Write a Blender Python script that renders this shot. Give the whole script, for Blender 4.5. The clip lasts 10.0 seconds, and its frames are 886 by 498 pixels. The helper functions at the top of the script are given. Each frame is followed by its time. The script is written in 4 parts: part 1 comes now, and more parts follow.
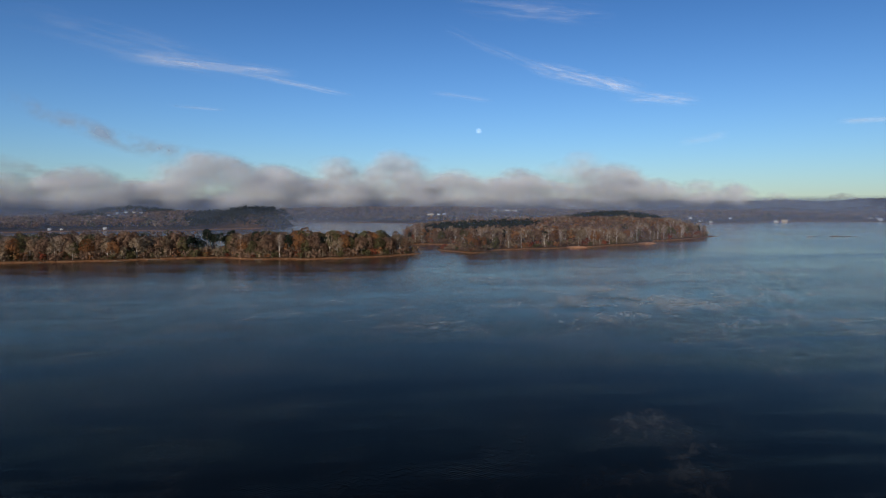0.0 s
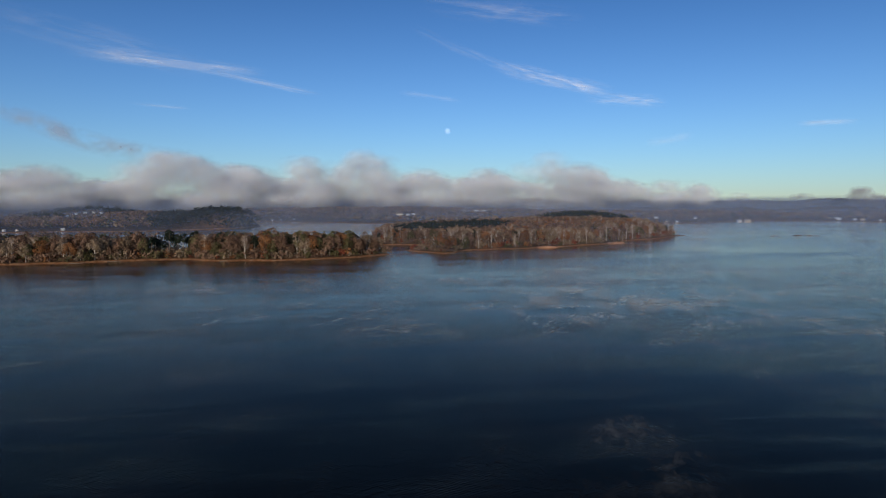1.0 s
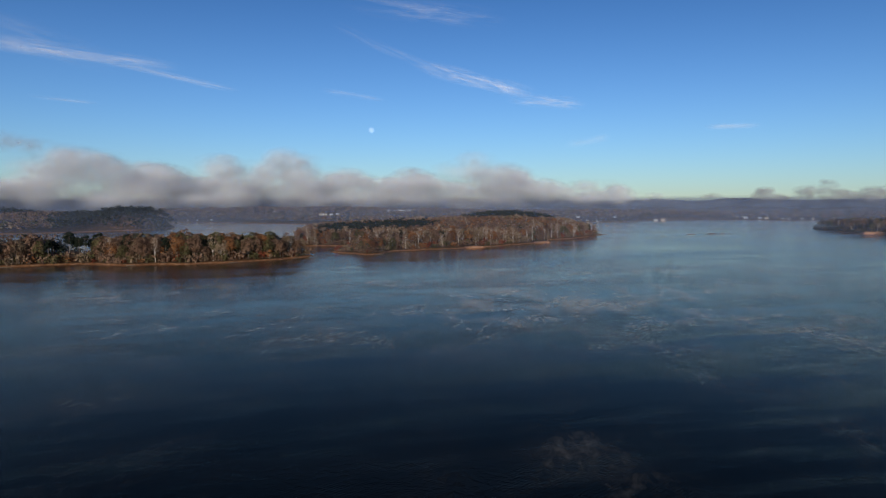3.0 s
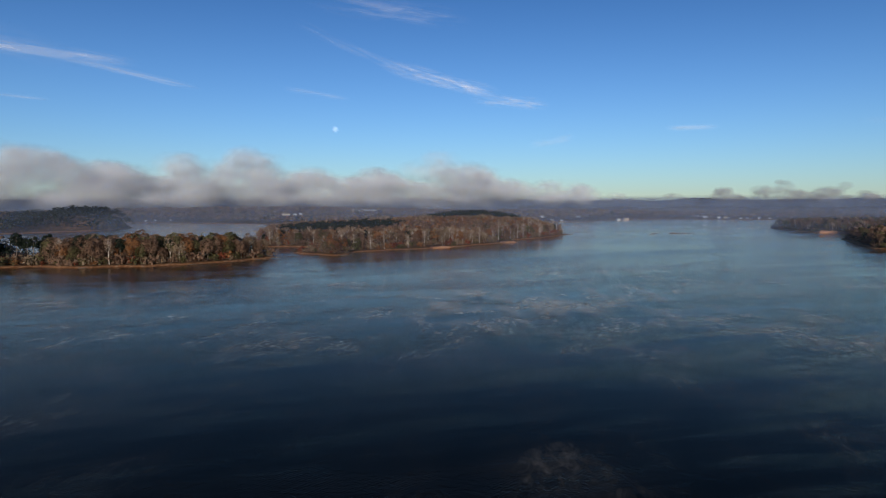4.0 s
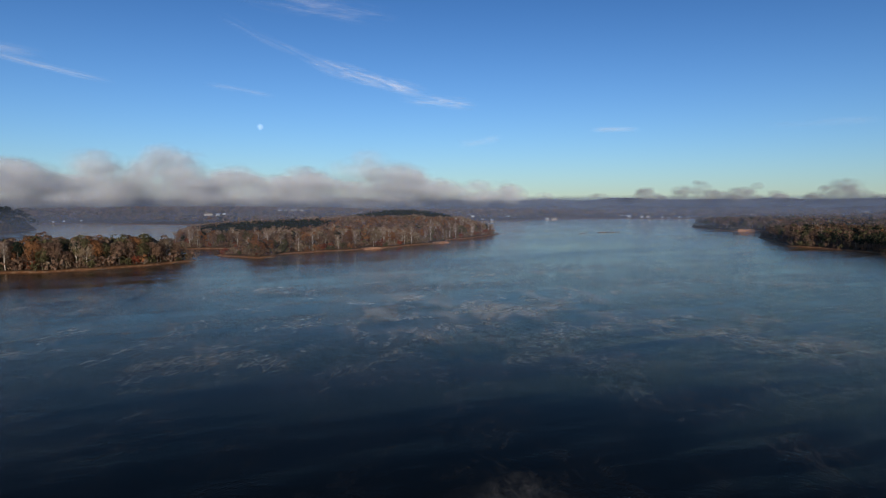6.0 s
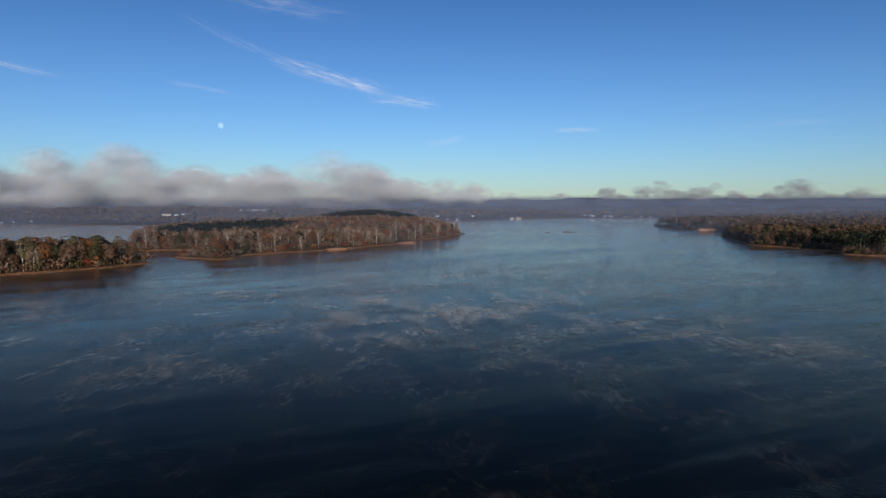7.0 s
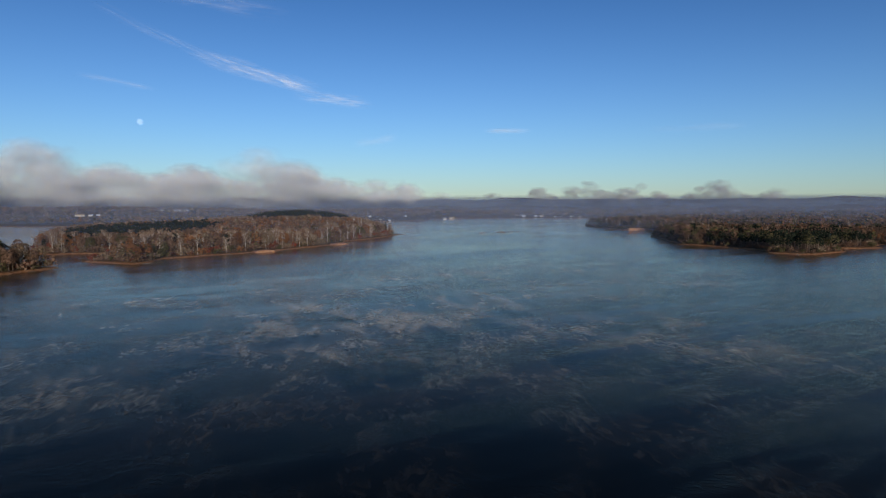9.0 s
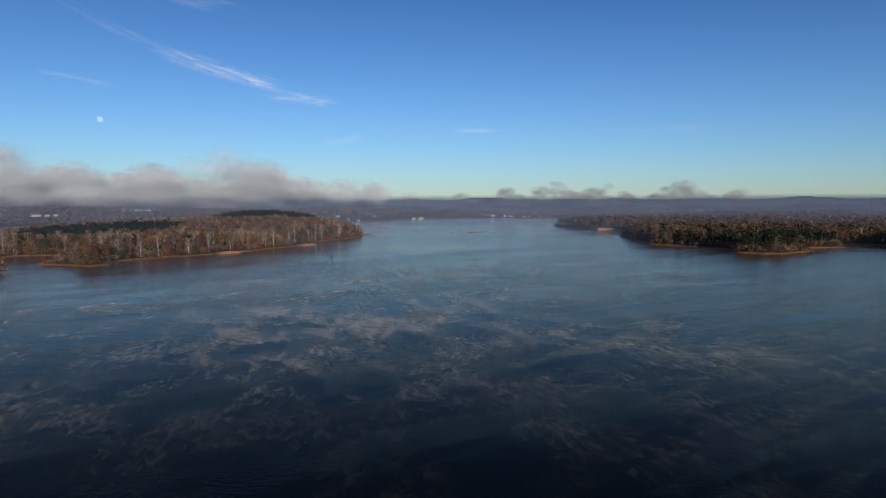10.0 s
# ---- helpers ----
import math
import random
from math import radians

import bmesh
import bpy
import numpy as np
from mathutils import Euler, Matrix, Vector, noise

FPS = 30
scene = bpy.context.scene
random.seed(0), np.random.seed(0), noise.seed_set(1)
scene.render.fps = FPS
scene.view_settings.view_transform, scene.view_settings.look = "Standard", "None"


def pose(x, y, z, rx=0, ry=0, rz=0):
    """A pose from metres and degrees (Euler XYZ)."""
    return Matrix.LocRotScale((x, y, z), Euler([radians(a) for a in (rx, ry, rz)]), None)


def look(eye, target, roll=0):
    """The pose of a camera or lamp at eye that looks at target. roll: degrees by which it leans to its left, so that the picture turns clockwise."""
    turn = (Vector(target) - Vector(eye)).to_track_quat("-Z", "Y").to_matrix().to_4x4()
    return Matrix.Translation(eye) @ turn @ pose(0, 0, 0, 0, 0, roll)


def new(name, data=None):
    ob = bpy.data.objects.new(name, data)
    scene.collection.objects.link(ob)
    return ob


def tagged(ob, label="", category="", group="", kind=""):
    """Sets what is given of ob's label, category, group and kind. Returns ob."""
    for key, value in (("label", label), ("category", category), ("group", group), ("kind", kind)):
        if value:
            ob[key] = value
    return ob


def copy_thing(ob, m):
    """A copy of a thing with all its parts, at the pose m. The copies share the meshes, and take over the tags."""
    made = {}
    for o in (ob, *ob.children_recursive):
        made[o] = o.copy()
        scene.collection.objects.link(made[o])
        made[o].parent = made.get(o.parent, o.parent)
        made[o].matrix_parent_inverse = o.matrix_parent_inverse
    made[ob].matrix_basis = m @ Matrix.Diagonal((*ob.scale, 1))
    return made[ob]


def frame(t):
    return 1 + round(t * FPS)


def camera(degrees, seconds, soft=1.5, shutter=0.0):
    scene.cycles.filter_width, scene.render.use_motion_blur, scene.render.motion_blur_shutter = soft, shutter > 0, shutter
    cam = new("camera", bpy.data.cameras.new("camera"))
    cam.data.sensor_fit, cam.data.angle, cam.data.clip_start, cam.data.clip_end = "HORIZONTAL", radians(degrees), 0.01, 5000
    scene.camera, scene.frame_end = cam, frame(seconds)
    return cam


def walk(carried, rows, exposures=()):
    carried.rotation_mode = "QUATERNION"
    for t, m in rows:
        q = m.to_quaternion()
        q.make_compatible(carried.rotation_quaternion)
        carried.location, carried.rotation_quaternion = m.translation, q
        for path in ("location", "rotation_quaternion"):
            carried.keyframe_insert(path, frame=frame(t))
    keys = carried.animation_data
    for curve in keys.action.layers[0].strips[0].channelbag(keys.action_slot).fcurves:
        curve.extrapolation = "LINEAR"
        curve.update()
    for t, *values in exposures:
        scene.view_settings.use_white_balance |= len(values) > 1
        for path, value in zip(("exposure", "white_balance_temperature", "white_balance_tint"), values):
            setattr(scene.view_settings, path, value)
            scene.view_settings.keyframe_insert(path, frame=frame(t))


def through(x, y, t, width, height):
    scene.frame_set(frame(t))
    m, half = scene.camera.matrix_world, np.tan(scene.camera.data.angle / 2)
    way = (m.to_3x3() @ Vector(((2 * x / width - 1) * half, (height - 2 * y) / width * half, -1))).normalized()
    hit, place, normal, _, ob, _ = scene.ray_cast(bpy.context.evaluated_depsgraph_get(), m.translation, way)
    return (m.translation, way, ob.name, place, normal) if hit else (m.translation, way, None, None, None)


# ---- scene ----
# ---- camera: seconds, x, y, height, heading, pitch, roll (degrees) ----
cam = camera(68.32, 10.0, 1.1)
PATH = [
    (0, -0.00, 0.00, 50.00, 2.887, -3.913, -0.009),
    (0.5, -0.19, 3.93, 49.89, 4.227, -3.914, -0.007),
    (1, -0.31, 7.91, 49.79, 5.599, -3.906, -0.033),
    (1.5, -0.34, 11.93, 49.71, 7.205, -3.916, -0.072),
    (2, -0.29, 16.00, 49.65, 8.928, -3.917, -0.060),
    (2.5, -0.17, 20.12, 49.60, 10.598, -3.919, -0.069),
    (4, 0.73, 32.77, 49.51, 15.293, -3.950, -0.085),
    (4.5, 1.22, 37.10, 49.49, 16.816, -3.954, -0.085),
    (5, 1.80, 41.48, 49.48, 18.357, -3.952, -0.084),
    (5.5, 2.50, 45.91, 49.46, 19.917, -3.968, -0.083),
    (7, 5.32, 59.60, 49.40, 24.607, -4.004, -0.133),
    (7.5, 6.53, 64.29, 49.36, 26.184, -4.013, -0.131),
    (8, 7.91, 69.06, 49.31, 27.714, -4.023, -0.140),
    (8.5, 9.45, 73.90, 49.24, 29.180, -4.019, -0.136),
    (9, 11.17, 78.82, 49.16, 30.605, -4.011, -0.117),
    (9.5, 13.08, 83.83, 49.05, 32.005, -4.016, -0.105),
    (10, 15.21, 88.92, 48.91, 33.362, -4.015, -0.090),
]
walk(cam, [(t, pose(x, y, z, 90 + pitch, 0, -heading) @ pose(0, 0, 0, 0, 0, roll))
           for t, x, y, z, heading, pitch, roll in PATH],
     exposures=((0, 0.0), (10, 0.0)))
scene.cycles.transparent_max_bounces = 96

# ---- light: clear dawn sky, low sun behind the viewer ----
SUN_TO, SUN_UP = 18.0, 9.0          # heading the light travels to, elevation (degrees)
world = bpy.data.worlds.new("sky")
scene.world = world
world.use_nodes = True
wn = world.node_tree
wn.nodes.clear()
sky = wn.nodes.new("ShaderNodeTexSky")
sky.sky_type, sky.sun_disc = "NISHITA", False
sky.sun_elevation, sky.sun_rotation = radians(SUN_UP), radians(SUN_TO + 180)
sky.altitude, sky.air_density, sky.dust_density, sky.ozone_density = 200, 1.0, 0.1, 3.0
wb = wn.nodes.new("ShaderNodeBackground")
wb.inputs[1].default_value = 0.12
wo = wn.nodes.new("ShaderNodeOutputWorld")
tint = wn.nodes.new("ShaderNodeMix")
tint.data_type, tint.blend_type = "RGBA", "MULTIPLY"
tint.inputs[0].default_value, tint.inputs[7].default_value = 1.0, (0.63, 0.88, 1.10, 1)
wn.links.new(sky.outputs[0], tint.inputs[6])
# deeper blue overhead, paler air low down
where = wn.nodes.new("ShaderNodeTexCoord")
parts = wn.nodes.new("ShaderNodeSeparateXYZ")
wn.links.new(where.outputs["Generated"], parts.inputs[0])
deepen = wn.nodes.new("ShaderNodeValToRGB")
deepen.color_ramp.interpolation = "EASE"
deepen.color_ramp.elements[0].position, deepen.color_ramp.elements[0].color = 0.0, (1.12, 1.02, 1.16, 1)
deepen.color_ramp.elements[1].position, deepen.color_ramp.elements[1].color = 0.45, (0.42, 0.54, 0.70, 1)
wn.links.new(parts.outputs[2], deepen.inputs[0])
air = wn.nodes.new("ShaderNodeMix")
air.data_type, air.blend_type = "RGBA", "MULTIPLY"
air.inputs[0].default_value = 1.0
wn.links.new(tint.outputs[2], air.inputs[6])
wn.links.new(deepen.outputs[0], air.inputs[7])
wn.links.new(air.outputs[2], wb.inputs[0])
wn.links.new(wb.outputs[0], wo.inputs[0])
sun = new("sun", bpy.data.lights.new("sun", "SUN"))
sun.data.energy, sun.data.angle, sun.data.color = 3.4, radians(0.6), (1.0, 0.87, 0.74)
h = radians(SUN_TO)
sun.matrix_world = look((0, 0, 500), Vector((0, 0, 500)) + Vector((math.sin(h) * math.cos(radians(SUN_UP)),
                        math.cos(h) * math.cos(radians(SUN_UP)), -math.sin(radians(SUN_UP)))))


# ---- materials ----
def mat(name):
    m = bpy.data.materials.new(name)
    m.use_nodes = True
    n = m.node_tree
    n.nodes.clear()
    out = n.nodes.new("ShaderNodeOutputMaterial")
    return m, n, out


def node(n, kind, **inputs):
    o = n.nodes.new(kind)
    for k, v in inputs.items():
        key = int(k[1:]) if k[0] == "i" and k[1:].isdigit() else k.replace("_", " ")
        if hasattr(v, "is_output"):
            n.links.new(v, o.inputs[key])
        else:
            o.inputs[key].default_value = v
    return o


def math_node(n, op, a, b=0.0, clamp=False):
    o = n.nodes.new("ShaderNodeMath")
    o.operation, o.use_clamp = op, clamp
    for i, v in enumerate((a, b)):
        if hasattr(v, "is_output"):
            n.links.new(v, o.inputs[i])
        else:
            o.inputs[i].default_value = v
    return o.outputs[0]


def smooth(n, v, lo, hi, a=0.0, b=1.0):
    o = n.nodes.new("ShaderNodeMapRange")
    o.interpolation_type = "SMOOTHSTEP"
    n.links.new(v, o.inputs[0])
    for i, x in enumerate((lo, hi, a, b)):
        o.inputs[1 + i].default_value = x
    return o.outputs[0]


def noise_tex(n, scale, detail=3.0, rough=0.55, stretch=None, distort=0.0):
    geo = n.nodes.new("ShaderNodeNewGeometry")
    vec = geo.outputs["Position"]
    if stretch:
        mp = n.nodes.new("ShaderNodeMapping")
        mp.inputs["Rotation"].default_value = (0, 0, radians(stretch[3]))
        mp.inputs["Scale"].default_value = stretch[:3]
        n.links.new(vec, mp.inputs[0])
        vec = mp.outputs[0]
    return node(n, "ShaderNodeTexNoise", Vector=vec, Scale=scale, Detail=detail, Roughness=rough, Distortion=distort).outputs[0]


def ramp(n, fac, *stops):
    o = n.nodes.new("ShaderNodeValToRGB")
    e = o.color_ramp.elements
    while len(e) < len(stops):
        e.new(0.5)
    for k, (p, c) in zip(e, stops):
        k.position, k.color = p, (*c, 1)
    n.links.new(fac, o.inputs[0])
    return o.outputs[0]


def water_material():
    m, n, out = mat("lake_water")
    swell = noise_tex(n, 0.18, 3, 0.6, (1, 0.45, 1, 25))
    chop = noise_tex(n, 1.1, 3, 0.6, (1, 0.5, 1, 25))
    fine = noise_tex(n, 3.2, 2, 0.6, (1, 0.4, 1, 32))
    hgt = math_node(n, "ADD", math_node(n, "MULTIPLY", swell, 0.3), math_node(n, "MULTIPLY", chop, 0.4))
    hgt = math_node(n, "ADD", hgt, math_node(n, "MULTIPLY", fine, 0.2))
    geo = n.nodes.new("ShaderNodeNewGeometry")
    turn = node(n, "ShaderNodeMapping", Vector=geo.outputs["Position"])
    turn.inputs["Rotation"].default_value = (0, 0, radians(61))
    crest = node(n, "ShaderNodeTexWave", Vector=turn.outputs[0], Scale=0.4, Distortion=3.5, Detail=2.0, Detail_Scale=0.7)
    gust = smooth(n, noise_tex(n, 0.05, 3, 0.6), 0.4, 0.65, 0.01, 0.07)
    out_from = n.nodes.new("ShaderNodeVectorMath")
    out_from.operation = "LENGTH"
    n.links.new(geo.outputs["Position"], out_from.inputs[0])
    gust = math_node(n, "MULTIPLY", gust, smooth(n, out_from.outputs["Value"], 260, 150))
    hgt = math_node(n, "ADD", hgt, math_node(n, "MULTIPLY", crest.outputs[1], gust))
    calm = math_node(n, "ADD", math_node(n, "MULTIPLY", noise_tex(n, 0.012, 5, 0.62, (0.3, 1.8, 1, -8)), 0.55),
                     math_node(n, "MULTIPLY", noise_tex(n, 0.07, 4, 0.6, (0.3, 1.6, 1, -14)), 0.45))
    bump = node(n, "ShaderNodeBump", Strength=smooth(n, calm, 0.40, 0.60, 0.10, 0.6), Distance=0.6, Height=hgt)
    rough = smooth(n, calm, 0.40, 0.60, 0.08, 0.22)
    deep = node(n, "ShaderNodeBsdfDiffuse", Color=(0.0055, 0.0060, 0.0050, 1))
    gloss = node(n, "ShaderNodeBsdfGlossy", Color=(1.0, 0.87, 0.72, 1), Roughness=rough, Normal=bump.outputs[0])
    fres = node(n, "ShaderNodeFresnel", IOR=1.175, Normal=bump.outputs[0])
    shine = math_node(n, "MULTIPLY", math_node(n, "POWER", fres.outputs[0], 1.33), 1.40, True)
    s = node(n, "ShaderNodeMixShader", Fac=shine)
    n.links.new(deep.outputs[0], s.inputs[1])
    n.links.new(gloss.outputs[0], s.inputs[2])
    # steam painted into the water's colour; U says how much there is
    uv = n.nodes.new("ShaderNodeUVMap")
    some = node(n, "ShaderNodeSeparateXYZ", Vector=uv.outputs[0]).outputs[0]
    # stretched in depth along the camera's middle heading, to look upright from there
    view_turn = node(n, "ShaderNodeMapping", Vector=geo.outputs["Position"])
    view_turn.inputs["Rotation"].default_value = (0, 0, radians(26))

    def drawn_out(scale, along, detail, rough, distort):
        mp = node(n, "ShaderNodeMapping", Vector=view_turn.outputs[0])
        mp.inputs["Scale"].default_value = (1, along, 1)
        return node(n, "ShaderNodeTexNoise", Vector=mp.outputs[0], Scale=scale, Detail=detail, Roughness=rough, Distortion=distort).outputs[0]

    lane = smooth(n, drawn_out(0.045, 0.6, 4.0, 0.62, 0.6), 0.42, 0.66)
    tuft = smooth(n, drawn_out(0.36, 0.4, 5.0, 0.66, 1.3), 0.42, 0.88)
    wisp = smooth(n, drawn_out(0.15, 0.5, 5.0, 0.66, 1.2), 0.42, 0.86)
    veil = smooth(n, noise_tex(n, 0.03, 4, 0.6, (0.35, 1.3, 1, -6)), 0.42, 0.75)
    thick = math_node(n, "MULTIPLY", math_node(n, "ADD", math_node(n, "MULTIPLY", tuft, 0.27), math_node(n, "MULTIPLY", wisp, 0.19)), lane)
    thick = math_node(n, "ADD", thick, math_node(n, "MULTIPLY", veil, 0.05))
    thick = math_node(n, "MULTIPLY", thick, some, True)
    # fixed normal tilted sunward brightens the painted steam
    lit = node(n, "ShaderNodeCombineXYZ", X=-0.15, Y=-0.6, Z=0.78).outputs[0]
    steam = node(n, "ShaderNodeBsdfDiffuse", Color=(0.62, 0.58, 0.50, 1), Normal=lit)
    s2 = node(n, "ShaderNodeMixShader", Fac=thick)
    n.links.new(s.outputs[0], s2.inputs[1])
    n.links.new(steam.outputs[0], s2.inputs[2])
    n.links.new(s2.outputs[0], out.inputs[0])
    return m


def ground_material():
    m, n, out = mat("forest_ground")
    geo = n.nodes.new("ShaderNodeNewGeometry")
    sep = node(n, "ShaderNodeSeparateXYZ", Vector=geo.outputs["Position"])
    big, fine = noise_tex(n, 0.02, 4), noise_tex(n, 0.35, 4, 0.65)
    litter = ramp(n, fine, (0.3, (0.055, 0.032, 0.018)), (0.55, (0.13, 0.075, 0.04)), (0.75, (0.2, 0.13, 0.08)))
    clay = ramp(n, fine, (0.3, (0.17, 0.075, 0.03)), (0.5, (0.33, 0.16, 0.07)), (0.75, (0.5, 0.33, 0.2)))
    edge = math_node(n, "ADD", sep.outputs[2], math_node(n, "MULTIPLY", big, -1.2))
    slope = node(n, "ShaderNodeSeparateXYZ", Vector=geo.outputs["True Normal"]).outputs[2]
    cover = math_node(n, "MULTIPLY", smooth(n, edge, 0.1, 0.8), smooth(n, slope, 0.72, 0.9))
    mix = n.nodes.new("ShaderNodeMix")
    mix.data_type = "RGBA"
    n.links.new(cover, mix.inputs[0])
    n.links.new(clay, mix.inputs[6])
    n.links.new(litter, mix.inputs[7])
    bump = node(n, "ShaderNodeBump", Strength=0.8, Distance=1.5, Height=fine)
    b = node(n, "ShaderNodeBsdfPrincipled", Base_Color=mix.outputs[2], Roughness=0.95, Normal=bump.outputs[0])
    b.inputs["Specular IOR Level"].default_value = 0.1
    n.links.new(b.outputs[0], out.inputs[0])
    return m


def leaf_material(name, dark, mid, light, through=0.25):
    m, n, out = mat(name)
    geo = n.nodes.new("ShaderNodeNewGeometry")
    oi = n.nodes.new("ShaderNodeObjectInfo")
    tree, stand = noise_tex(n, 0.13, 0), noise_tex(n, 0.022, 2)
    f = math_node(n, "ADD", math_node(n, "MULTIPLY", geo.outputs["Random Per Island"], 0.22),
                  math_node(n, "MULTIPLY", math_node(n, "SUBTRACT", tree, 0.25), 0.75))
    f = math_node(n, "ADD", f, math_node(n, "MULTIPLY", math_node(n, "SUBTRACT", stand, 0.3), 0.4))
    f = math_node(n, "ADD", f, math_node(n, "MULTIPLY", oi.outputs["Random"], 0.15), True)
    col = ramp(n, f, (0.2, dark), (0.5, mid), (0.85, light))
    d = node(n, "ShaderNodeBsdfDiffuse", Color=col)
    t = node(n, "ShaderNodeBsdfTranslucent", Color=col)
    s = node(n, "ShaderNodeMixShader", Fac=through)
    n.links.new(d.outputs[0], s.inputs[1])
    n.links.new(t.outputs[0], s.inputs[2])
    n.links.new(s.outputs[0], out.inputs[0])
    return m


def bark_material(name, a, b):
    m, n, out = mat(name)
    col = ramp(n, noise_tex(n, 0.9, 3, 0.6, (1, 1, 0.3, 0)), (0.3, a), (0.7, b))
    d = node(n, "ShaderNodeBsdfPrincipled", Base_Color=col, Roughness=0.9)
    d.inputs["Specular IOR Level"].default_value = 0.15
    n.links.new(d.outputs[0], out.inputs[0])
    return m


def plain_material(name, a, b, scale=0.8, rough=0.8, metal=0.0):
    m, n, out = mat(name)
    col = ramp(n, noise_tex(n, scale, 4, 0.6), (0.3, a), (0.7, b))
    d = node(n, "ShaderNodeBsdfPrincipled", Base_Color=col, Roughness=rough, Metallic=metal)
    n.links.new(d.outputs[0], out.inputs[0])
    return m


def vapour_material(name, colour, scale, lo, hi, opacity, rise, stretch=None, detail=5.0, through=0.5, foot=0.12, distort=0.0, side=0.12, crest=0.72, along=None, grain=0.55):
    """Thin cloud of droplets that scatter light, also the tint of the painted haze sheets, thinning out to the edges of
    each sheet (its UV) and in the gaps of the noise.
    """
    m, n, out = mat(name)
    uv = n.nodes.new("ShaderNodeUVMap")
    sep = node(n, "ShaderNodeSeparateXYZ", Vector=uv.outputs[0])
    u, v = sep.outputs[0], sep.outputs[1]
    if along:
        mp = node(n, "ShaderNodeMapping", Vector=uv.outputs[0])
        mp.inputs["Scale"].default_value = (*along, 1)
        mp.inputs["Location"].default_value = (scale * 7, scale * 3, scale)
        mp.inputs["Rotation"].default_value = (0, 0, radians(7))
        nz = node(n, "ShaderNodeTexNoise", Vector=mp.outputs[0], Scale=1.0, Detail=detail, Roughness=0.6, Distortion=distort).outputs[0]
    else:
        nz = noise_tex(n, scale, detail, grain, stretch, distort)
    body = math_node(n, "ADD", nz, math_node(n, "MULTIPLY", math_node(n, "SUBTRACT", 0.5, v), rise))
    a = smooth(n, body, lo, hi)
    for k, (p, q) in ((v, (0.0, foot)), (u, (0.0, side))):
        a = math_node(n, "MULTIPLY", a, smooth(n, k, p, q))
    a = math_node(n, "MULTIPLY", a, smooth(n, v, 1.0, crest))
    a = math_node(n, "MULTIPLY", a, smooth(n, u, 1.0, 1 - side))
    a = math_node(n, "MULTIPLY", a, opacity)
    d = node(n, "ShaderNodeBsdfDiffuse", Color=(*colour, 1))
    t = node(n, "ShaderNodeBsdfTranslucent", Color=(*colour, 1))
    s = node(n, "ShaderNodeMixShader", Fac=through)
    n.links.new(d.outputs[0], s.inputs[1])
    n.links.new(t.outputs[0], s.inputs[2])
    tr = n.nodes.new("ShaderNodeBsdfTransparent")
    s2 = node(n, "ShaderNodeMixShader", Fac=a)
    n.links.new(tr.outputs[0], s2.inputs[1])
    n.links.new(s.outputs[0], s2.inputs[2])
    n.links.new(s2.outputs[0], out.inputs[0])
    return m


WATER, GROUND = water_material(), ground_material()
LEAF = {
    "brown": leaf_material("brown_leaves", (0.10, 0.062, 0.042), (0.195, 0.122, 0.083), (0.29, 0.19, 0.13)),
    "tan": leaf_material("tan_leaves", (0.15, 0.11, 0.072), (0.25, 0.185, 0.122), (0.35, 0.27, 0.19)),
    "rust": leaf_material("rust_leaves", (0.15, 0.064, 0.027), (0.26, 0.12, 0.052), (0.36, 0.19, 0.09)),
    "olive": leaf_material("olive_leaves", (0.055, 0.056, 0.024), (0.108, 0.098, 0.047), (0.18, 0.152, 0.08)),
    "red": leaf_material("red_leaves", (0.12, 0.032, 0.02), (0.22, 0.065, 0.036), (0.31, 0.11, 0.06)),
    "twig": leaf_material("bare_twigs", (0.17, 0.115, 0.08), (0.29, 0.205, 0.145), (0.45, 0.35, 0.26), 0.1),
    "pine": leaf_material("pine_needles", (0.009, 0.014, 0.011), (0.02, 0.027, 0.019), (0.038, 0.045, 0.029), 0.1),
}
BARK_PALE = bark_material("pale_bark", (0.34, 0.29, 0.24), (0.66, 0.59, 0.51))
BARK_BROWN = bark_material("brown_bark", (0.10, 0.075, 0.055), (0.22, 0.17, 0.13))

# ---- the lie of the land: shores in plan ----
SPIT = [(-1000, 500), (-700, 520), (-346, 568), (-261, 587), (-212, 612), (-182, 617), (-146, 598), (-95, 594), (-55, 605),
        (-25, 623), (5, 649), (11, 664), (-20, 668), (-80, 666), (-150, 662), (-185, 668), (-240, 676), (-330, 664), (-420, 655),
        (-700, 640), (-1000, 640)]
ISLE = [(-8, 940), (-13, 856), (4, 817), (39, 807), (76, 790), (80, 768), (58, 735), (22, 714), (42, 688), (64, 660), (76, 669),
        (88, 702), (148, 724), (200, 747), (260, 787), (309, 819), (334, 874), (378, 897), (437, 957), (468, 993), (492, 1004), (466, 1003), (448, 1010),
        (470, 1100), (478, 1200), (420, 1300), (300, 1330), (170, 1270), (80, 1180), (15, 1060)]
HILL = [(-1600, 1250), (-1000, 1170), (-708, 1200), (-582, 1262), (-454, 1260), (-371, 1337), (-305, 1396), (-268, 1540),
        (-290, 1600), (-450, 1720), (-800, 1830), (-1600, 1900)]
BARS = [[(-640, 1040), (-600, 1030), (-520, 1006), (-430, 970), (-312, 948), (-330, 960), (-430, 985), (-520, 1022), (-600, 1050)],
        [(598, 962), (612, 966), (628, 971), (626, 976), (608, 972)], [(646, 975), (668, 970), (690, 974), (668, 977), (648, 980)]]
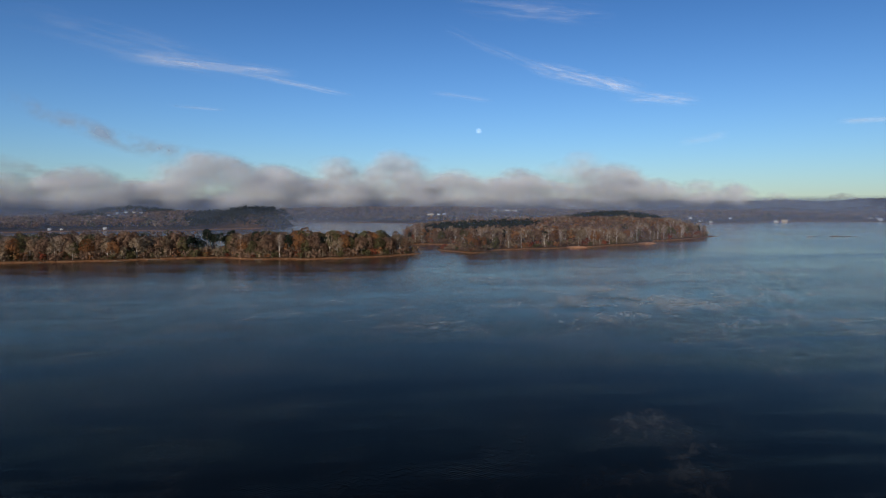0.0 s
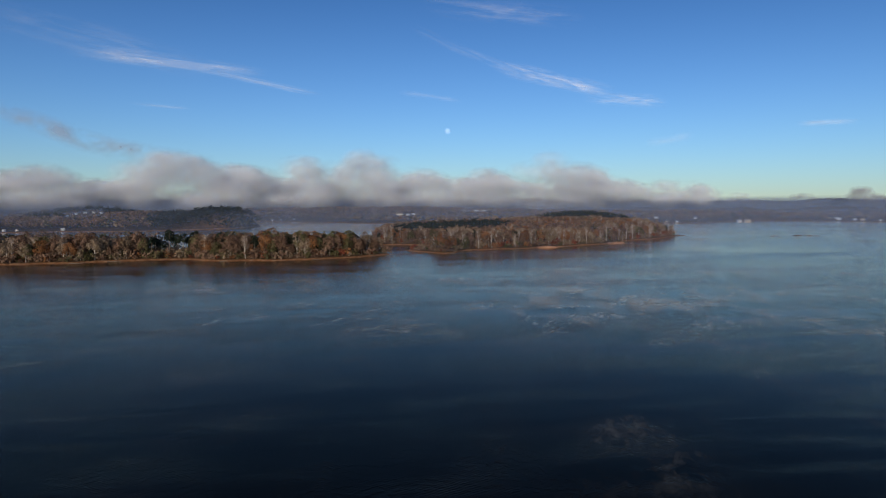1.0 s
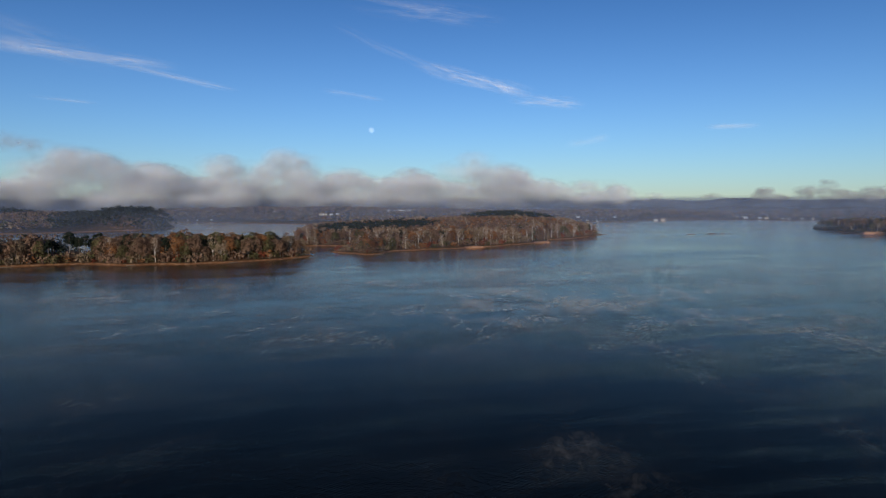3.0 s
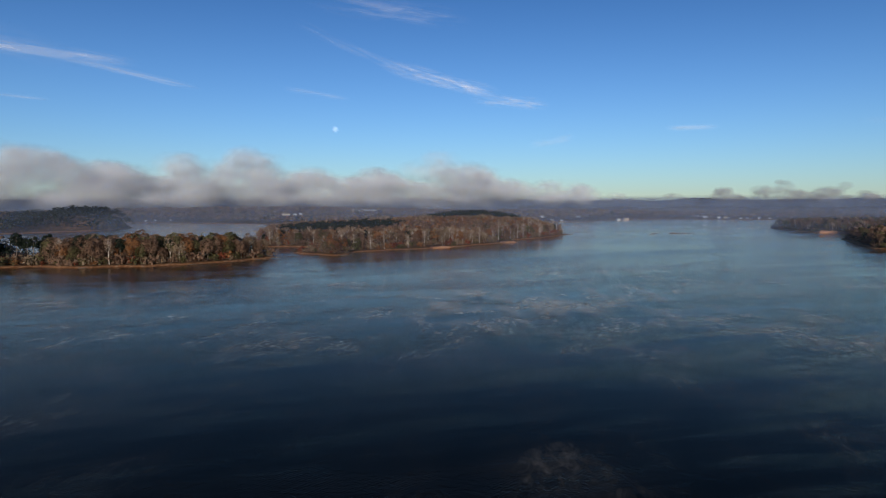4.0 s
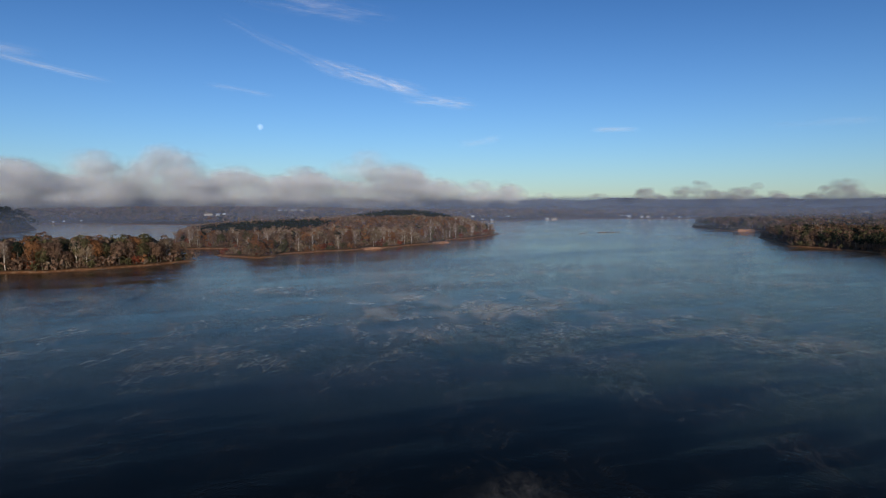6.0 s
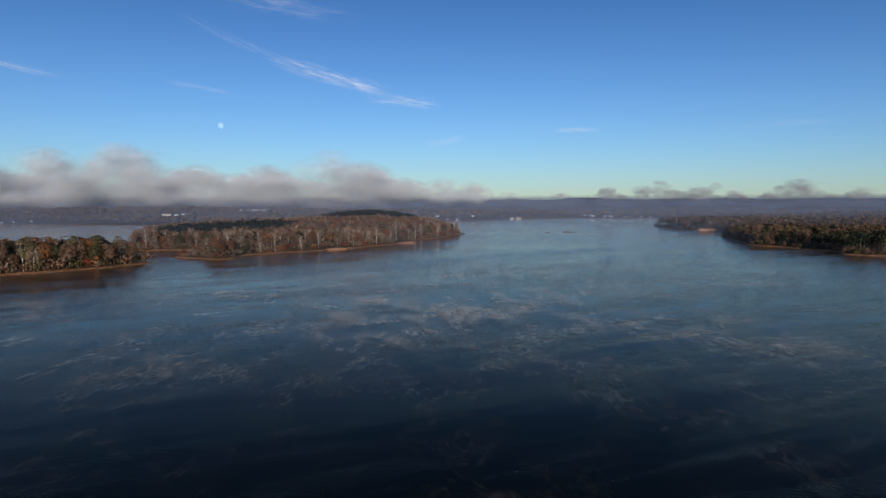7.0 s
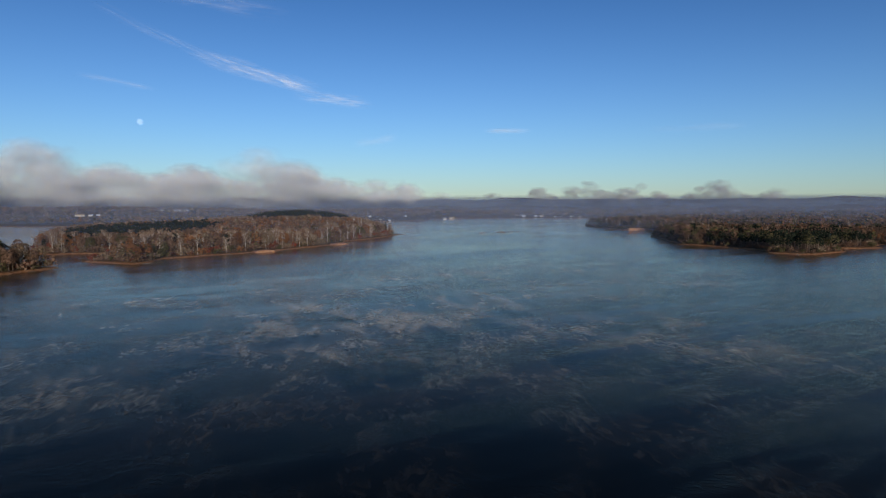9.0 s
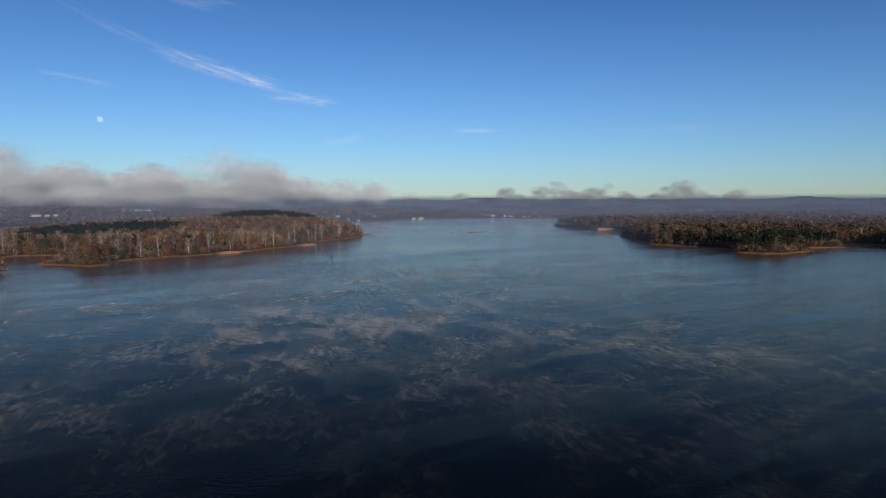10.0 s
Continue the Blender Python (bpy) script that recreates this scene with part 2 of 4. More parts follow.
MAIN = [(-4800, 2100), (-2000, 2060), (-900, 2040), (-327, 1955), (-203, 1885), (-8, 1715), (51, 1690), (300, 1660), (760, 1680),
        (916, 1720), (985, 1800), (1080, 1850), (1250, 1830), (1360, 1760), (1500, 1660), (1750, 1500), (2300, 1450), (4800, 1450),
        (4800, 4800), (-4800, 4800)]
CAPE = [(985, 1136), (960, 1080), (950, 1045), (914, 990), (893, 912), (930, 885), (880, 830), (819, 782), (776, 765), (715, 690),
        (646, 600), (641, 535), (633, 489), (606, 460), (611, 438), (630, 428), (676, 429), (728, 458), (775, 437), (785, 455),
        (830, 470), (850, 440), (800, 400), (760, 330), (800, 150), (1100, -250), (1500, -500), (4800, -500), (4800, 1400),
        (1800, 1380), (1300, 1260), (1060, 1170)]
# where steam gathers on the water: x, y, half widths, how thick
PATCHES = [(112, 345, 62, 22, 2.2), (128, 362, 40, 14, 1.2), (145, 330, 45, 18, 1.2), (104, 300, 60, 22, 1.2), (84, 272, 40, 20, 0.6), (100, 242, 34, 20, 0.6),
           (53, 140, 11, 30, 0.9), (184, 266, 40, 20, 1.2), (222, 240, 24, 20, 0.9), (202, 208, 20, 38, 1.1), (137, 202, 24, 30, 0.5),
           (118, 180, 12, 34, 0.5), (0, 251, 40, 26, 0.5), (-50, 320, 70, 28, 0.6), (-108, 400, 90, 34, 0.8), (-52, 195, 40, 24, 0.2),
           (26, 270, 50, 20, 0.4), (186, 345, 70, 26, 1.2), (60, 420, 150, 40, 0.9), (200, 470, 160, 55, 0.9), (300, 340, 90, 40, 0.8), (300, 470, 130, 55, 0.6),
           (430, 420, 120, 60, 0.5)]
BLUFFS = ((190, 741), (300, 812), (905, 905), (940, 884))
LANDS = [SPIT, ISLE, HILL, MAIN, CAPE] + BARS


def inside_distance(px, py, poly):
    """Distance to the shore, positive on land."""
    best = np.full(px.shape, 1e18)
    inside = np.zeros(px.shape, bool)
    for (x0, y0), (x1, y1) in zip(poly, poly[1:] + poly[:1]):
        dx, dy = x1 - x0, y1 - y0
        k = np.clip(((px - x0) * dx + (py - y0) * dy) / (dx * dx + dy * dy), 0, 1)
        best = np.minimum(best, (px - x0 - k * dx) ** 2 + (py - y0 - k * dy) ** 2)
        if y0 != y1:
            inside ^= ((y0 > py) != (y1 > py)) & (px < dx * (py - y0) / dy + x0)
    d = np.sqrt(best)
    return np.where(inside, d, -d)


def ripple(x, y, size, seed):
    """Smooth random waves, for uneven shores and rolling ground."""
    r = np.random.RandomState(seed)
    v = 0
    for k in range(7):
        a, ph = r.uniform(0, 2 * np.pi, 2)
        s = size * r.uniform(0.5, 1.8)
        v = v + np.sin((x * np.cos(a) + y * np.sin(a)) * 2 * np.pi / s + ph)
    return v / 3.5


def step(v, lo, hi):
    k = np.clip((v - lo) / (hi - lo), 0, 1)
    return k * k * (3 - 2 * k)


def mound(x, y, cx, cy, rx, ry, turn=0.0):
    c, s = math.cos(radians(turn)), math.sin(radians(turn))
    u, v = ((x - cx) * c + (y - cy) * s) / rx, (-(x - cx) * s + (y - cy) * c) / ry
    return np.exp(-(u * u + v * v))


def land(x, y):
    """Distance inland and height of the ground."""
    d = np.full(x.shape, -1e9)
    for poly in LANDS:
        near = inside_distance(x, y, poly)
        d = np.maximum(d, near)
    behind = -1600 - y + ripple(x, y, 900, 5) * 80
    west = -2600 - x
    d = np.maximum(d, np.maximum(behind, west))
    d = d + ripple(x, y, 45, 3) * 2.0 + ripple(x, y, 14, 4) * 0.8
    r = np.hypot(x, y)
    rise = 1.6 * step(d, 0, 5) + 1.2 * step(d, 5, 60)
    z = np.where(d > 0, rise, np.maximum(d * 0.25, -4))
    hills = (7 * mound(x, y, 165, 965, 150, 100) + 17 * mound(x, y, 372, 1190, 105, 85) + 8 * mound(x, y, 330, 1000, 110, 90)
             + 22 * mound(x, y, -330, 1550, 95, 130) + 26 * mound(x, y, -720, 1740, 150, 90) + 17 * mound(x, y, -530, 1500, 130, 120) + 12 * mound(x, y, -350, 1440, 70, 70)
             + 1.5 * mound(x, y, 1150, 850, 300, 300) + 3 * mound(x, y, 1000, 1030, 80, 70))
    far = 26 * mound(x, y, 120, 2420, 520, 300) + 16 * mound(x, y, -500, 2350, 300, 220) + 12 * mound(x, y, 900, 2200, 420, 260)
    far = far + 10 * step(r, 2500, 3000) + (2 + ripple(x, y, 600, 8) * 2.5) * step(r, 1500, 2400)
    az = np.degrees(np.arctan2(x, y))
    ridge = (50 - 5 * step(az, 16, 24) + ripple(az * 40, az * 0, 700, 9) * 1.5) * step(r, 3600, 4450) * (1 - 0.5 * step(r, 4550, 4900))
    ridge2 = (16 + 6 * ripple(az * 40, az * 0, 260, 19)) * step(r, 2950, 3300)
    inland = step(d, 0, 30)
    return d, z + np.where(d > 0, (hills + far * 0.9 + ridge * step(y, -400, 600) + ridge2) * inland, 0)


def mesh_object(name, verts, faces, material, parent=None, uv=None, flat=True):
    """One mesh from arrays of corners and of triangles or quads."""
    me = bpy.data.meshes.new(name)
    verts, faces = np.asarray(verts, np.float32), np.asarray(faces, np.int32)
    k = faces.shape[1]
    me.vertices.add(len(verts))
    me.vertices.foreach_set("co", verts.ravel())
    me.loops.add(faces.size)
    me.loops.foreach_set("vertex_index", faces.ravel())
    me.polygons.add(len(faces))
    me.polygons.foreach_set("loop_start", np.arange(0, faces.size, k, dtype=np.int32))
    if uv is not None:
        layer = me.uv_layers.new(name="UVMap")
        layer.data.foreach_set("uv", np.asarray(uv, np.float32)[faces.ravel()].ravel())
    if not flat:
        me.polygons.foreach_set("use_smooth", np.ones(len(faces), bool))
    me.update(calc_edges=True)
    me.materials.append(material)
    ob = new(name, me)
    if parent is not None:
        ob.parent = parent
    return ob


def grid_faces(rows, cols, wrap=False):
    i, j = np.meshgrid(np.arange(rows - 1), np.arange(cols if wrap else cols - 1), indexing="ij")
    j2 = (j + 1) % cols
    return np.stack([i * cols + j, i * cols + j2, (i + 1) * cols + j2, (i + 1) * cols + j], -1).reshape(-1, 4)


def build_ground():
    az = np.radians(np.concatenate([np.arange(-36, 74, 0.2), np.arange(74, 324, 2.5)]))
    r = np.concatenate([np.arange(330, 460, 20), np.arange(460, 1000, 4.5), np.arange(1000, 1400, 8), np.arange(1400, 2400, 16),
                        np.arange(2400, 4951, 50)])
    a, rr = np.meshgrid(az, r)
    x, y = np.sin(a) * rr, np.cos(a) * rr
    d, z = land(x, y)
    rough = np.random.RandomState(2).uniform(-1, 1, z.shape)
    z = z + np.where(d > 8, rough * 0.25, 0) + np.where(rr > 2700, rough * 3.0, 0)
    v = np.stack([x, y, z], -1).reshape(-1, 3)
    v = np.concatenate([v, [(0, 0, -4)]])
    n = len(az)
    f = grid_faces(len(r), n, True)
    ob = mesh_object("ground", v, f, GROUND, flat=False)
    return tagged(ob, "wooded lake shores with red clay banks and leaf litter", "ground", kind="structure")


def steam_amount(x, y):
    """How much steam hangs over a place on the lake."""
    r = np.hypot(x, y)
    some = 0.10 + 0.45 * step(r, 150, 320)
    for px, py, sx, sy, k in PATCHES:
        some = some + 0.75 * min(k, 1.4) * mound(x, y, px, py, sx, sy + 6)
    return np.clip(some, 0, 1.8) * step(r, 70, 110) * (0.55 + 0.45 * step(r, 190, 310))


def build_water():
    r = np.concatenate([[0.001, 70], np.arange(90, 700, 12), np.arange(700, 1500, 60), np.arange(1500, 4951, 345)])
    a, rr = np.meshgrid(np.radians(np.arange(0, 360, 2)), r)
    x, y = np.sin(a) * rr + 3.0, np.cos(a) * rr
    v = np.stack([x, y, 0 * x], -1).reshape(-1, 3)
    uv = np.stack([steam_amount(x, y) * (1 - step(rr, 600, 1500)), rr / 4950], -1).reshape(-1, 2)
    ob = mesh_object("water", v, grid_faces(len(r), 180, True), WATER, uv=uv)
    return tagged(ob, "dark blue lake water with fine ripples and drifting steam", "lake", kind="structure")


build_ground()
build_water()


# ---- trees ----
def tube(points, radii, sides=5):
    pts = [Vector(p) for p in points]
    v, f = [], []
    for i, (p, r) in enumerate(zip(pts, radii)):
        way = (pts[min(i + 1, len(pts) - 1)] - pts[max(i - 1, 0)]).normalized()
        a = way.orthogonal().normalized()
        b = way.cross(a)
        for k in range(sides):
            w = 2 * math.pi * k / sides
            v.append(p + (a * math.cos(w) + b * math.sin(w)) * r)
    for i in range(len(pts) - 1):
        for k in range(sides):
            q = (i * sides + k, i * sides + (k + 1) % sides, (i + 1) * sides + (k + 1) % sides, (i + 1) * sides + k)
            f += [(q[0], q[1], q[2]), (q[0], q[2], q[3])]
    return np.array(v), np.array(f)


def join(parts):
    v, f, n = [], [], 0
    for a, b in parts:
        v.append(a)
        f.append(b + n)
        n += len(a)
    return np.concatenate(v), np.concatenate(f)


def leaves(centres, size, rng, facing=None):
    """One bent leaf clump, two triangles, at each place, turned roughly the way it faces."""
    n = len(centres)
    if facing is None:
        facing = rng.normal(size=(n, 3))
    face = facing + rng.normal(size=(n, 3)) * 0.3
    face /= np.linalg.norm(face, axis=1)[:, None]
    a = np.cross(face, rng.normal(size=(n, 3)))
    a /= np.linalg.norm(a, axis=1)[:, None]
    b = np.cross(face, a)
    s = (size * rng.uniform(0.6, 1.4, n))[:, None]
    a, b = a * s, b * s * 0.85
    droop = face * s * 0.18
    v = np.stack([centres - a - droop, centres - b * rng.uniform(0.6, 1.2, (n, 1)) + droop, centres + a - droop, centres + b + droop], 1)
    i = np.arange(n)[:, None] * 4
    return v.reshape(-1, 3), np.concatenate([i + [[0, 1, 3]], i + [[1, 2, 3]]])


def twig_fan(centres, length, width, rng):
    """Thin upright sprays of bare twigs."""
    n = len(centres)
    up = rng.normal(size=(n, 3)) * [0.42, 0.42, 0.1] + [0, 0, 1]
    side = np.cross(up, rng.normal(size=(n, 3)))
    side /= np.linalg.norm(side, axis=1)[:, None]
    ln = (length * rng.uniform(0.6, 1.4, n))[:, None]
    w = side * width
    v = np.stack([centres - w * 0.5, centres + up * ln * 0.5 - w, centres + up * ln, centres + up * ln * 0.55 + w], 1)
    i = np.arange(n)[:, None] * 4
    return v.reshape(-1, 3), np.concatenate([i + [[0, 1, 3]], i + [[1, 2, 3]]])


def billowy(rng, height, count, leaf, radius, low, heads):
    """A rounded crown: leaf clumps over the outsides of several billows that make up a dome."""
    mid, half = height * (1 + low) / 2, height * (1 - low) / 2
    k = np.arange(heads)
    up = np.clip(1 - 1.55 * (k + 0.5) / heads + rng.uniform(-0.12, 0.12, heads), -0.6, 1)
    w = k * 2.4 + rng.uniform(-0.5, 0.5, heads)
    ring = np.sqrt(1 - up ** 2)
    way = np.stack([np.cos(w) * ring, np.sin(w) * ring, up], -1)
    size = radius * rng.uniform(0.36, 0.58, heads)
    core = way * [radius * 0.62, radius * 0.62, half * 0.66] * rng.uniform(0.8, 1.12, (heads, 1)) + [0, 0, mid]
    pick = rng.choice(heads, count, p=size ** 2 / (size ** 2).sum())
    out = rng.normal(size=(count, 3)) + way[pick] * 0.9 + [0, 0, 0.25]
    out /= np.linalg.norm(out, axis=1)[:, None]
    c = core[pick] + out * (size[pick] * rng.uniform(0.72, 1.08, count))[:, None] * [1, 1, 0.85]
    c[:, 2] = np.clip(c[:, 2], height * low * 0.8, height * 1.02)
    return leaves(c, leaf, rng, out)


def broadleaf(rng, height=21.0, count=320, leaf=0.55, limbs=11, sides=5, twigs=2, spread=0.24, bare=False, heads=11):
    """Corners and faces of the wood and of the leaves of a broad-leaved tree."""
    lean = rng.uniform(-0.05, 0.05, 2)
    top = np.array([lean[0] * height, lean[1] * height, height * (0.9 if bare else 0.8)])
    spine = [np.array([0, 0, -0.6]), top * 0.3 + rng.uniform(-0.3, 0.3, 3) * [1, 1, 0], top * 0.62 + rng.uniform(-0.5, 0.5, 3) * [1, 1, 0], top]
    r0 = height * rng.uniform(0.012, 0.017) * (1.05 if bare else 1.0)
    wood = [tube(spine, [r0 * 1.25, r0 * 0.95, r0 * 0.62, 0.06], sides) if sides > 3 else tube([spine[0], top], [r0 * 1.3, 0.12], 3)]
    ends = []
    first = 0.36 if bare else 0.25
    for k in range(limbs):
        t = first + (0.92 - first) * (k + rng.uniform(0, 0.8)) / limbs
        base = top * t
        w = k * 2.4 + rng.uniform(-0.5, 0.5)
        reach = height * spread * rng.uniform(0.6, 1.15) * (1.15 - 0.75 * t)
        tip = base + np.array([math.cos(w) * reach, math.sin(w) * reach, height * rng.uniform(0.12, 0.24)])
        tip[2] = min(tip[2], height * 0.98)
        mid = base * 0.5 + tip * 0.5 - [0, 0, height * 0.02]
        rl = r0 * 0.55 * (1.1 - t)
        if sides > 3:
            wood.append(tube([base, mid, tip], [rl + 0.06, rl * 0.7 + 0.04, 0.03], 3))
        elif twigs:
            wood.append(tube([base, tip], [rl + 0.07, 0.03], 3))
        ends += [mid * 0.35 + tip * 0.65, tip]
        for _ in range(twigs):
            e = mid * 0.5 + tip * 0.5 + rng.normal(size=3) * height * [0.055, 0.055, 0.05] + [0, 0, height * 0.035]
            wood.append(tube([mid, e], [0.08, 0.025], 3))
            ends.append(e)
    if bare:
        ends = np.array(ends + [top])
        c = ends[rng.randint(0, len(ends), count)] + rng.normal(size=(count, 3)) * height * [0.045, 0.045, 0.045]
        c[:, 2] = np.clip(c[:, 2], height * 0.3, height * 0.92)
        return join(wood), twig_fan(c, leaf * 3.2, leaf * 0.22, rng)
    return join(wood), billowy(rng, height, count, leaf, height * spread * rng.uniform(0.85, 1.1), rng.uniform(0.1, 0.26), heads)


def pine(rng, height=24.0, count=420, leaf=0.6, sides=5, heads=12):
    """A tall pine: a straight trunk under a dark, lumpy, rounded head."""
    top = np.array([rng.uniform(-0.4, 0.4), rng.uniform(-0.4, 0.4), height * 0.94])
    r0 = height * 0.012
    wood = [tube([np.array([0, 0, -0.6]), top * 0.5, top], [r0 * 1.2, r0 * 0.8, 0.05], sides)]
    if sides > 3:
        for k in range(14):
            t, w = rng.uniform(0.45, 0.92), k * 2.4
            reach = height * 0.17 * (1.25 - t)
            wood.append(tube([top * t, top * t + [math.cos(w) * reach, math.sin(w) * reach, reach * 0.35]], [0.09, 0.03], 3))
    return join(wood), billowy(rng, height, count, leaf, height * rng.uniform(0.16, 0.2), rng.uniform(0.38, 0.52) if sides > 3 else rng.uniform(0.16, 0.3), heads)


def shrub(rng, height=4.0, count=90, leaf=0.42):
    c = rng.normal(size=(count, 3)) * [height * 0.32, height * 0.32, height * 0.22] + [0, 0, height * 0.5]
    c[:, 2] = np.abs(c[:, 2])
    wood = [tube([np.array([0, 0, -0.3]), rng.normal(size=3) * 0.5 + [0, 0, height * 0.7]], [0.1, 0.03], 3) for _ in range(5)]
    return join(wood), leaves(c, leaf, rng)


def scatter(poly, gap, seed, shore=4.0, deep=1e9, box=None):
    """Uneven places for trees inside a shore, with their distance from it and the ground's height."""
    rng = np.random.RandomState(seed)
    p = np.array(poly)
    lo, hi = p.min(0), p.max(0)
    if box:
        lo, hi = np.maximum(lo, box[:2]), np.minimum(hi, box[2:])
    x, y = np.meshgrid(np.arange(lo[0], hi[0], gap), np.arange(lo[1], hi[1], gap))
    x, y = x.ravel(), y.ravel()
    x, y = x + rng.uniform(-0.45, 0.45, x.size) * gap, y + rng.uniform(-0.45, 0.45, x.size) * gap
    d = inside_distance(x, y, poly)
    keep = (d > shore - 3) & (d < deep)
    x, y = x[keep], y[keep]
    d, z = land(x, y)
    keep = (d > shore) & (d < deep)
    return x[keep], y[keep], d[keep], z[keep]


class Wood:
    """Trees that stand too close to count: one mesh of wood and one of leaves for each colour."""

    def __init__(self):
        self.leaf, self.bark = {}, {}

    def add(self, shape, colour, bark, x, y, z, size, turn):
        c, s = math.cos(turn) * size, math.sin(turn) * size
        m = np.array([[c, -s, 0], [s, c, 0], [0, 0, size]])
        for store, key, (v, f) in ((self.bark, bark, shape[0]), (self.leaf, colour, shape[1])):
            if len(v):
                store.setdefault(key, []).append((v @ m.T + [x, y, z], f))

    def build(self, place):
        for store, mats, what in ((self.leaf, LEAF, "crowns"), (self.bark, {"pale": BARK_PALE, "brown": BARK_BROWN}, "trunks")):
            for key, parts in store.items():
                v, f = join(parts)
                ob = mesh_object("woodland_" + what, v, f, mats[key])
                tagged(ob, f"{key} {what} of the dense autumn woods on {place}", "woods", kind="stuff")


def tree_thing(kind, shape, colour, bark, label, group):
    root = new(kind)
    root.empty_display_size = 1
    mesh_object("trunk", *shape[0], BARK_PALE if bark == "pale" else BARK_BROWN, root)
    mesh_object("crown", *shape[1], LEAF[colour], root)
    return tagged(root, label, "tree", group)


LABELS = {"brown": "tall broad-leaved tree with thin brown autumn leaves", "tan": "tall tree with sparse tan leaves and pale limbs",
          "rust": "broad oak with rust-orange autumn leaves", "olive": "leafy tree with dull olive-green foliage",
          "red": "small tree with dark red autumn leaves", "pine": "dark green pine with a bare lower trunk",
          "bare": "nearly bare tree with pale grey trunk and limbs"}
protos = {}


def proto(kind, i, group):
    """The first tree of a kind; the rest are copies."""
    key = (kind, i, group)
    if key not in protos:
        rng = np.random.RandomState(100 + i * 17 + len(kind) * 5)
        if kind == "pine":
            shape = pine(rng)
        elif kind == "bare":
            shape = broadleaf(rng, 21, 420, 0.5, 15, 5, 3, 0.3, True)
        elif kind == "red":
            shape = broadleaf(rng, 12, 260, 0.5, 9, 4, 2, 0.3)
        else:
            shape = broadleaf(rng, 20, 1100, 0.44, 13, 5, 2, 0.32, False, 17)
        colour = "twig" if kind == "bare" else kind
        ob = tree_thing("pine_tree" if kind == "pine" else "tree", shape, colour, "pale" if kind in ("bare", "tan") else "brown",
                        LABELS[kind], group)
        protos[key] = [ob, False]
    return protos[key]


def plant(kind, i, group, x, y, z, size, turn):
    p = proto(kind, i, group)
    m = pose(x, y, z, 0, 0, turn)
    if p[1]:
        ob = copy_thing(p[0], m)
    else:
        ob, p[1] = p[0], True
        ob.matrix_basis = m
    ob.scale = (size * 1.0, size * 1.0, size)


def choose(rng, table):
    k = rng.uniform(0, sum(w for _, w in table))
    for name, w in table:
        k -= w
        if k <= 0:
            return name
    return table[-1][0]


def light_shapes(seed, count=46, leaf=1.05, twigs=1, heads=8):
    """Cheaper trees of each kind for the deep woods."""
    r = np.random.RandomState(seed)
    s = {}
    for kind in ("brown", "tan", "rust", "olive"):
        s[kind] = [broadleaf(r, 19.5, count, leaf, 6, 3, twigs, 0.29, False, heads) for _ in range(5)]
    s["red"] = [broadleaf(r, 11, count, leaf * 0.7, 4, 3, 0, 0.3, False, heads) for _ in range(3)]
    s["bare"] = [broadleaf(r, 20, count, leaf * 0.75, 7, 3, twigs, 0.19, True) for _ in range(6)]
    s["pine"] = [pine(r, 20, count, leaf, 3, heads) for _ in range(4)]
    s["shrub"] = [shrub(r, 4.5, count // 2, leaf * 0.75) for _ in range(4)]
    return s


def grow(wood, shapes, kind, rng, x, y, z, size):
    if kind == "stand":
        wood.add(shapes["olive"][rng.randint(len(shapes["olive"]))], "pine", "brown", x, y, z, size * 1.05, rng.uniform(0, 6.28))
        return
    bark = "pale" if kind in ("bare", "tan") else "brown"
    colour = "twig" if kind == "bare" else kind
    wood.add(shapes[kind][rng.randint(len(shapes[kind]))], colour, bark, x, y, z, size, rng.uniform(0, 6.28))


NEAR = light_shapes(5, 120, 0.8, 1, 9)
MID = light_shapes(7, 48, 1.15, 0, 7)
FAR = light_shapes(6, 20, 1.75, 0, 5)
EMPTY = (np.zeros((0, 3)), np.zeros((0, 3), int))
for group in FAR.values():
    for k, shape in enumerate(group):
        group[k] = (EMPTY, (shape[1][0] * [1.15, 1.15, 0.92], shape[1][1]))


def undergrowth(wood, poly, seed, box, table, gap=5.0, deep=9.0, tall=1.3):
    rng = np.random.RandomState(seed)
    x, y, d, z = scatter(poly, gap, seed, 2.5, deep, box)
    for a, b, zz in zip(x, y, z):
        if bluff(a, b):
            continue
        kind = choose(rng, table)
        wood.add(NEAR["shrub"][rng.randint(4)], kind, "brown", a, b, zz, rng.uniform(0.4, tall), rng.uniform(0, 6.28))


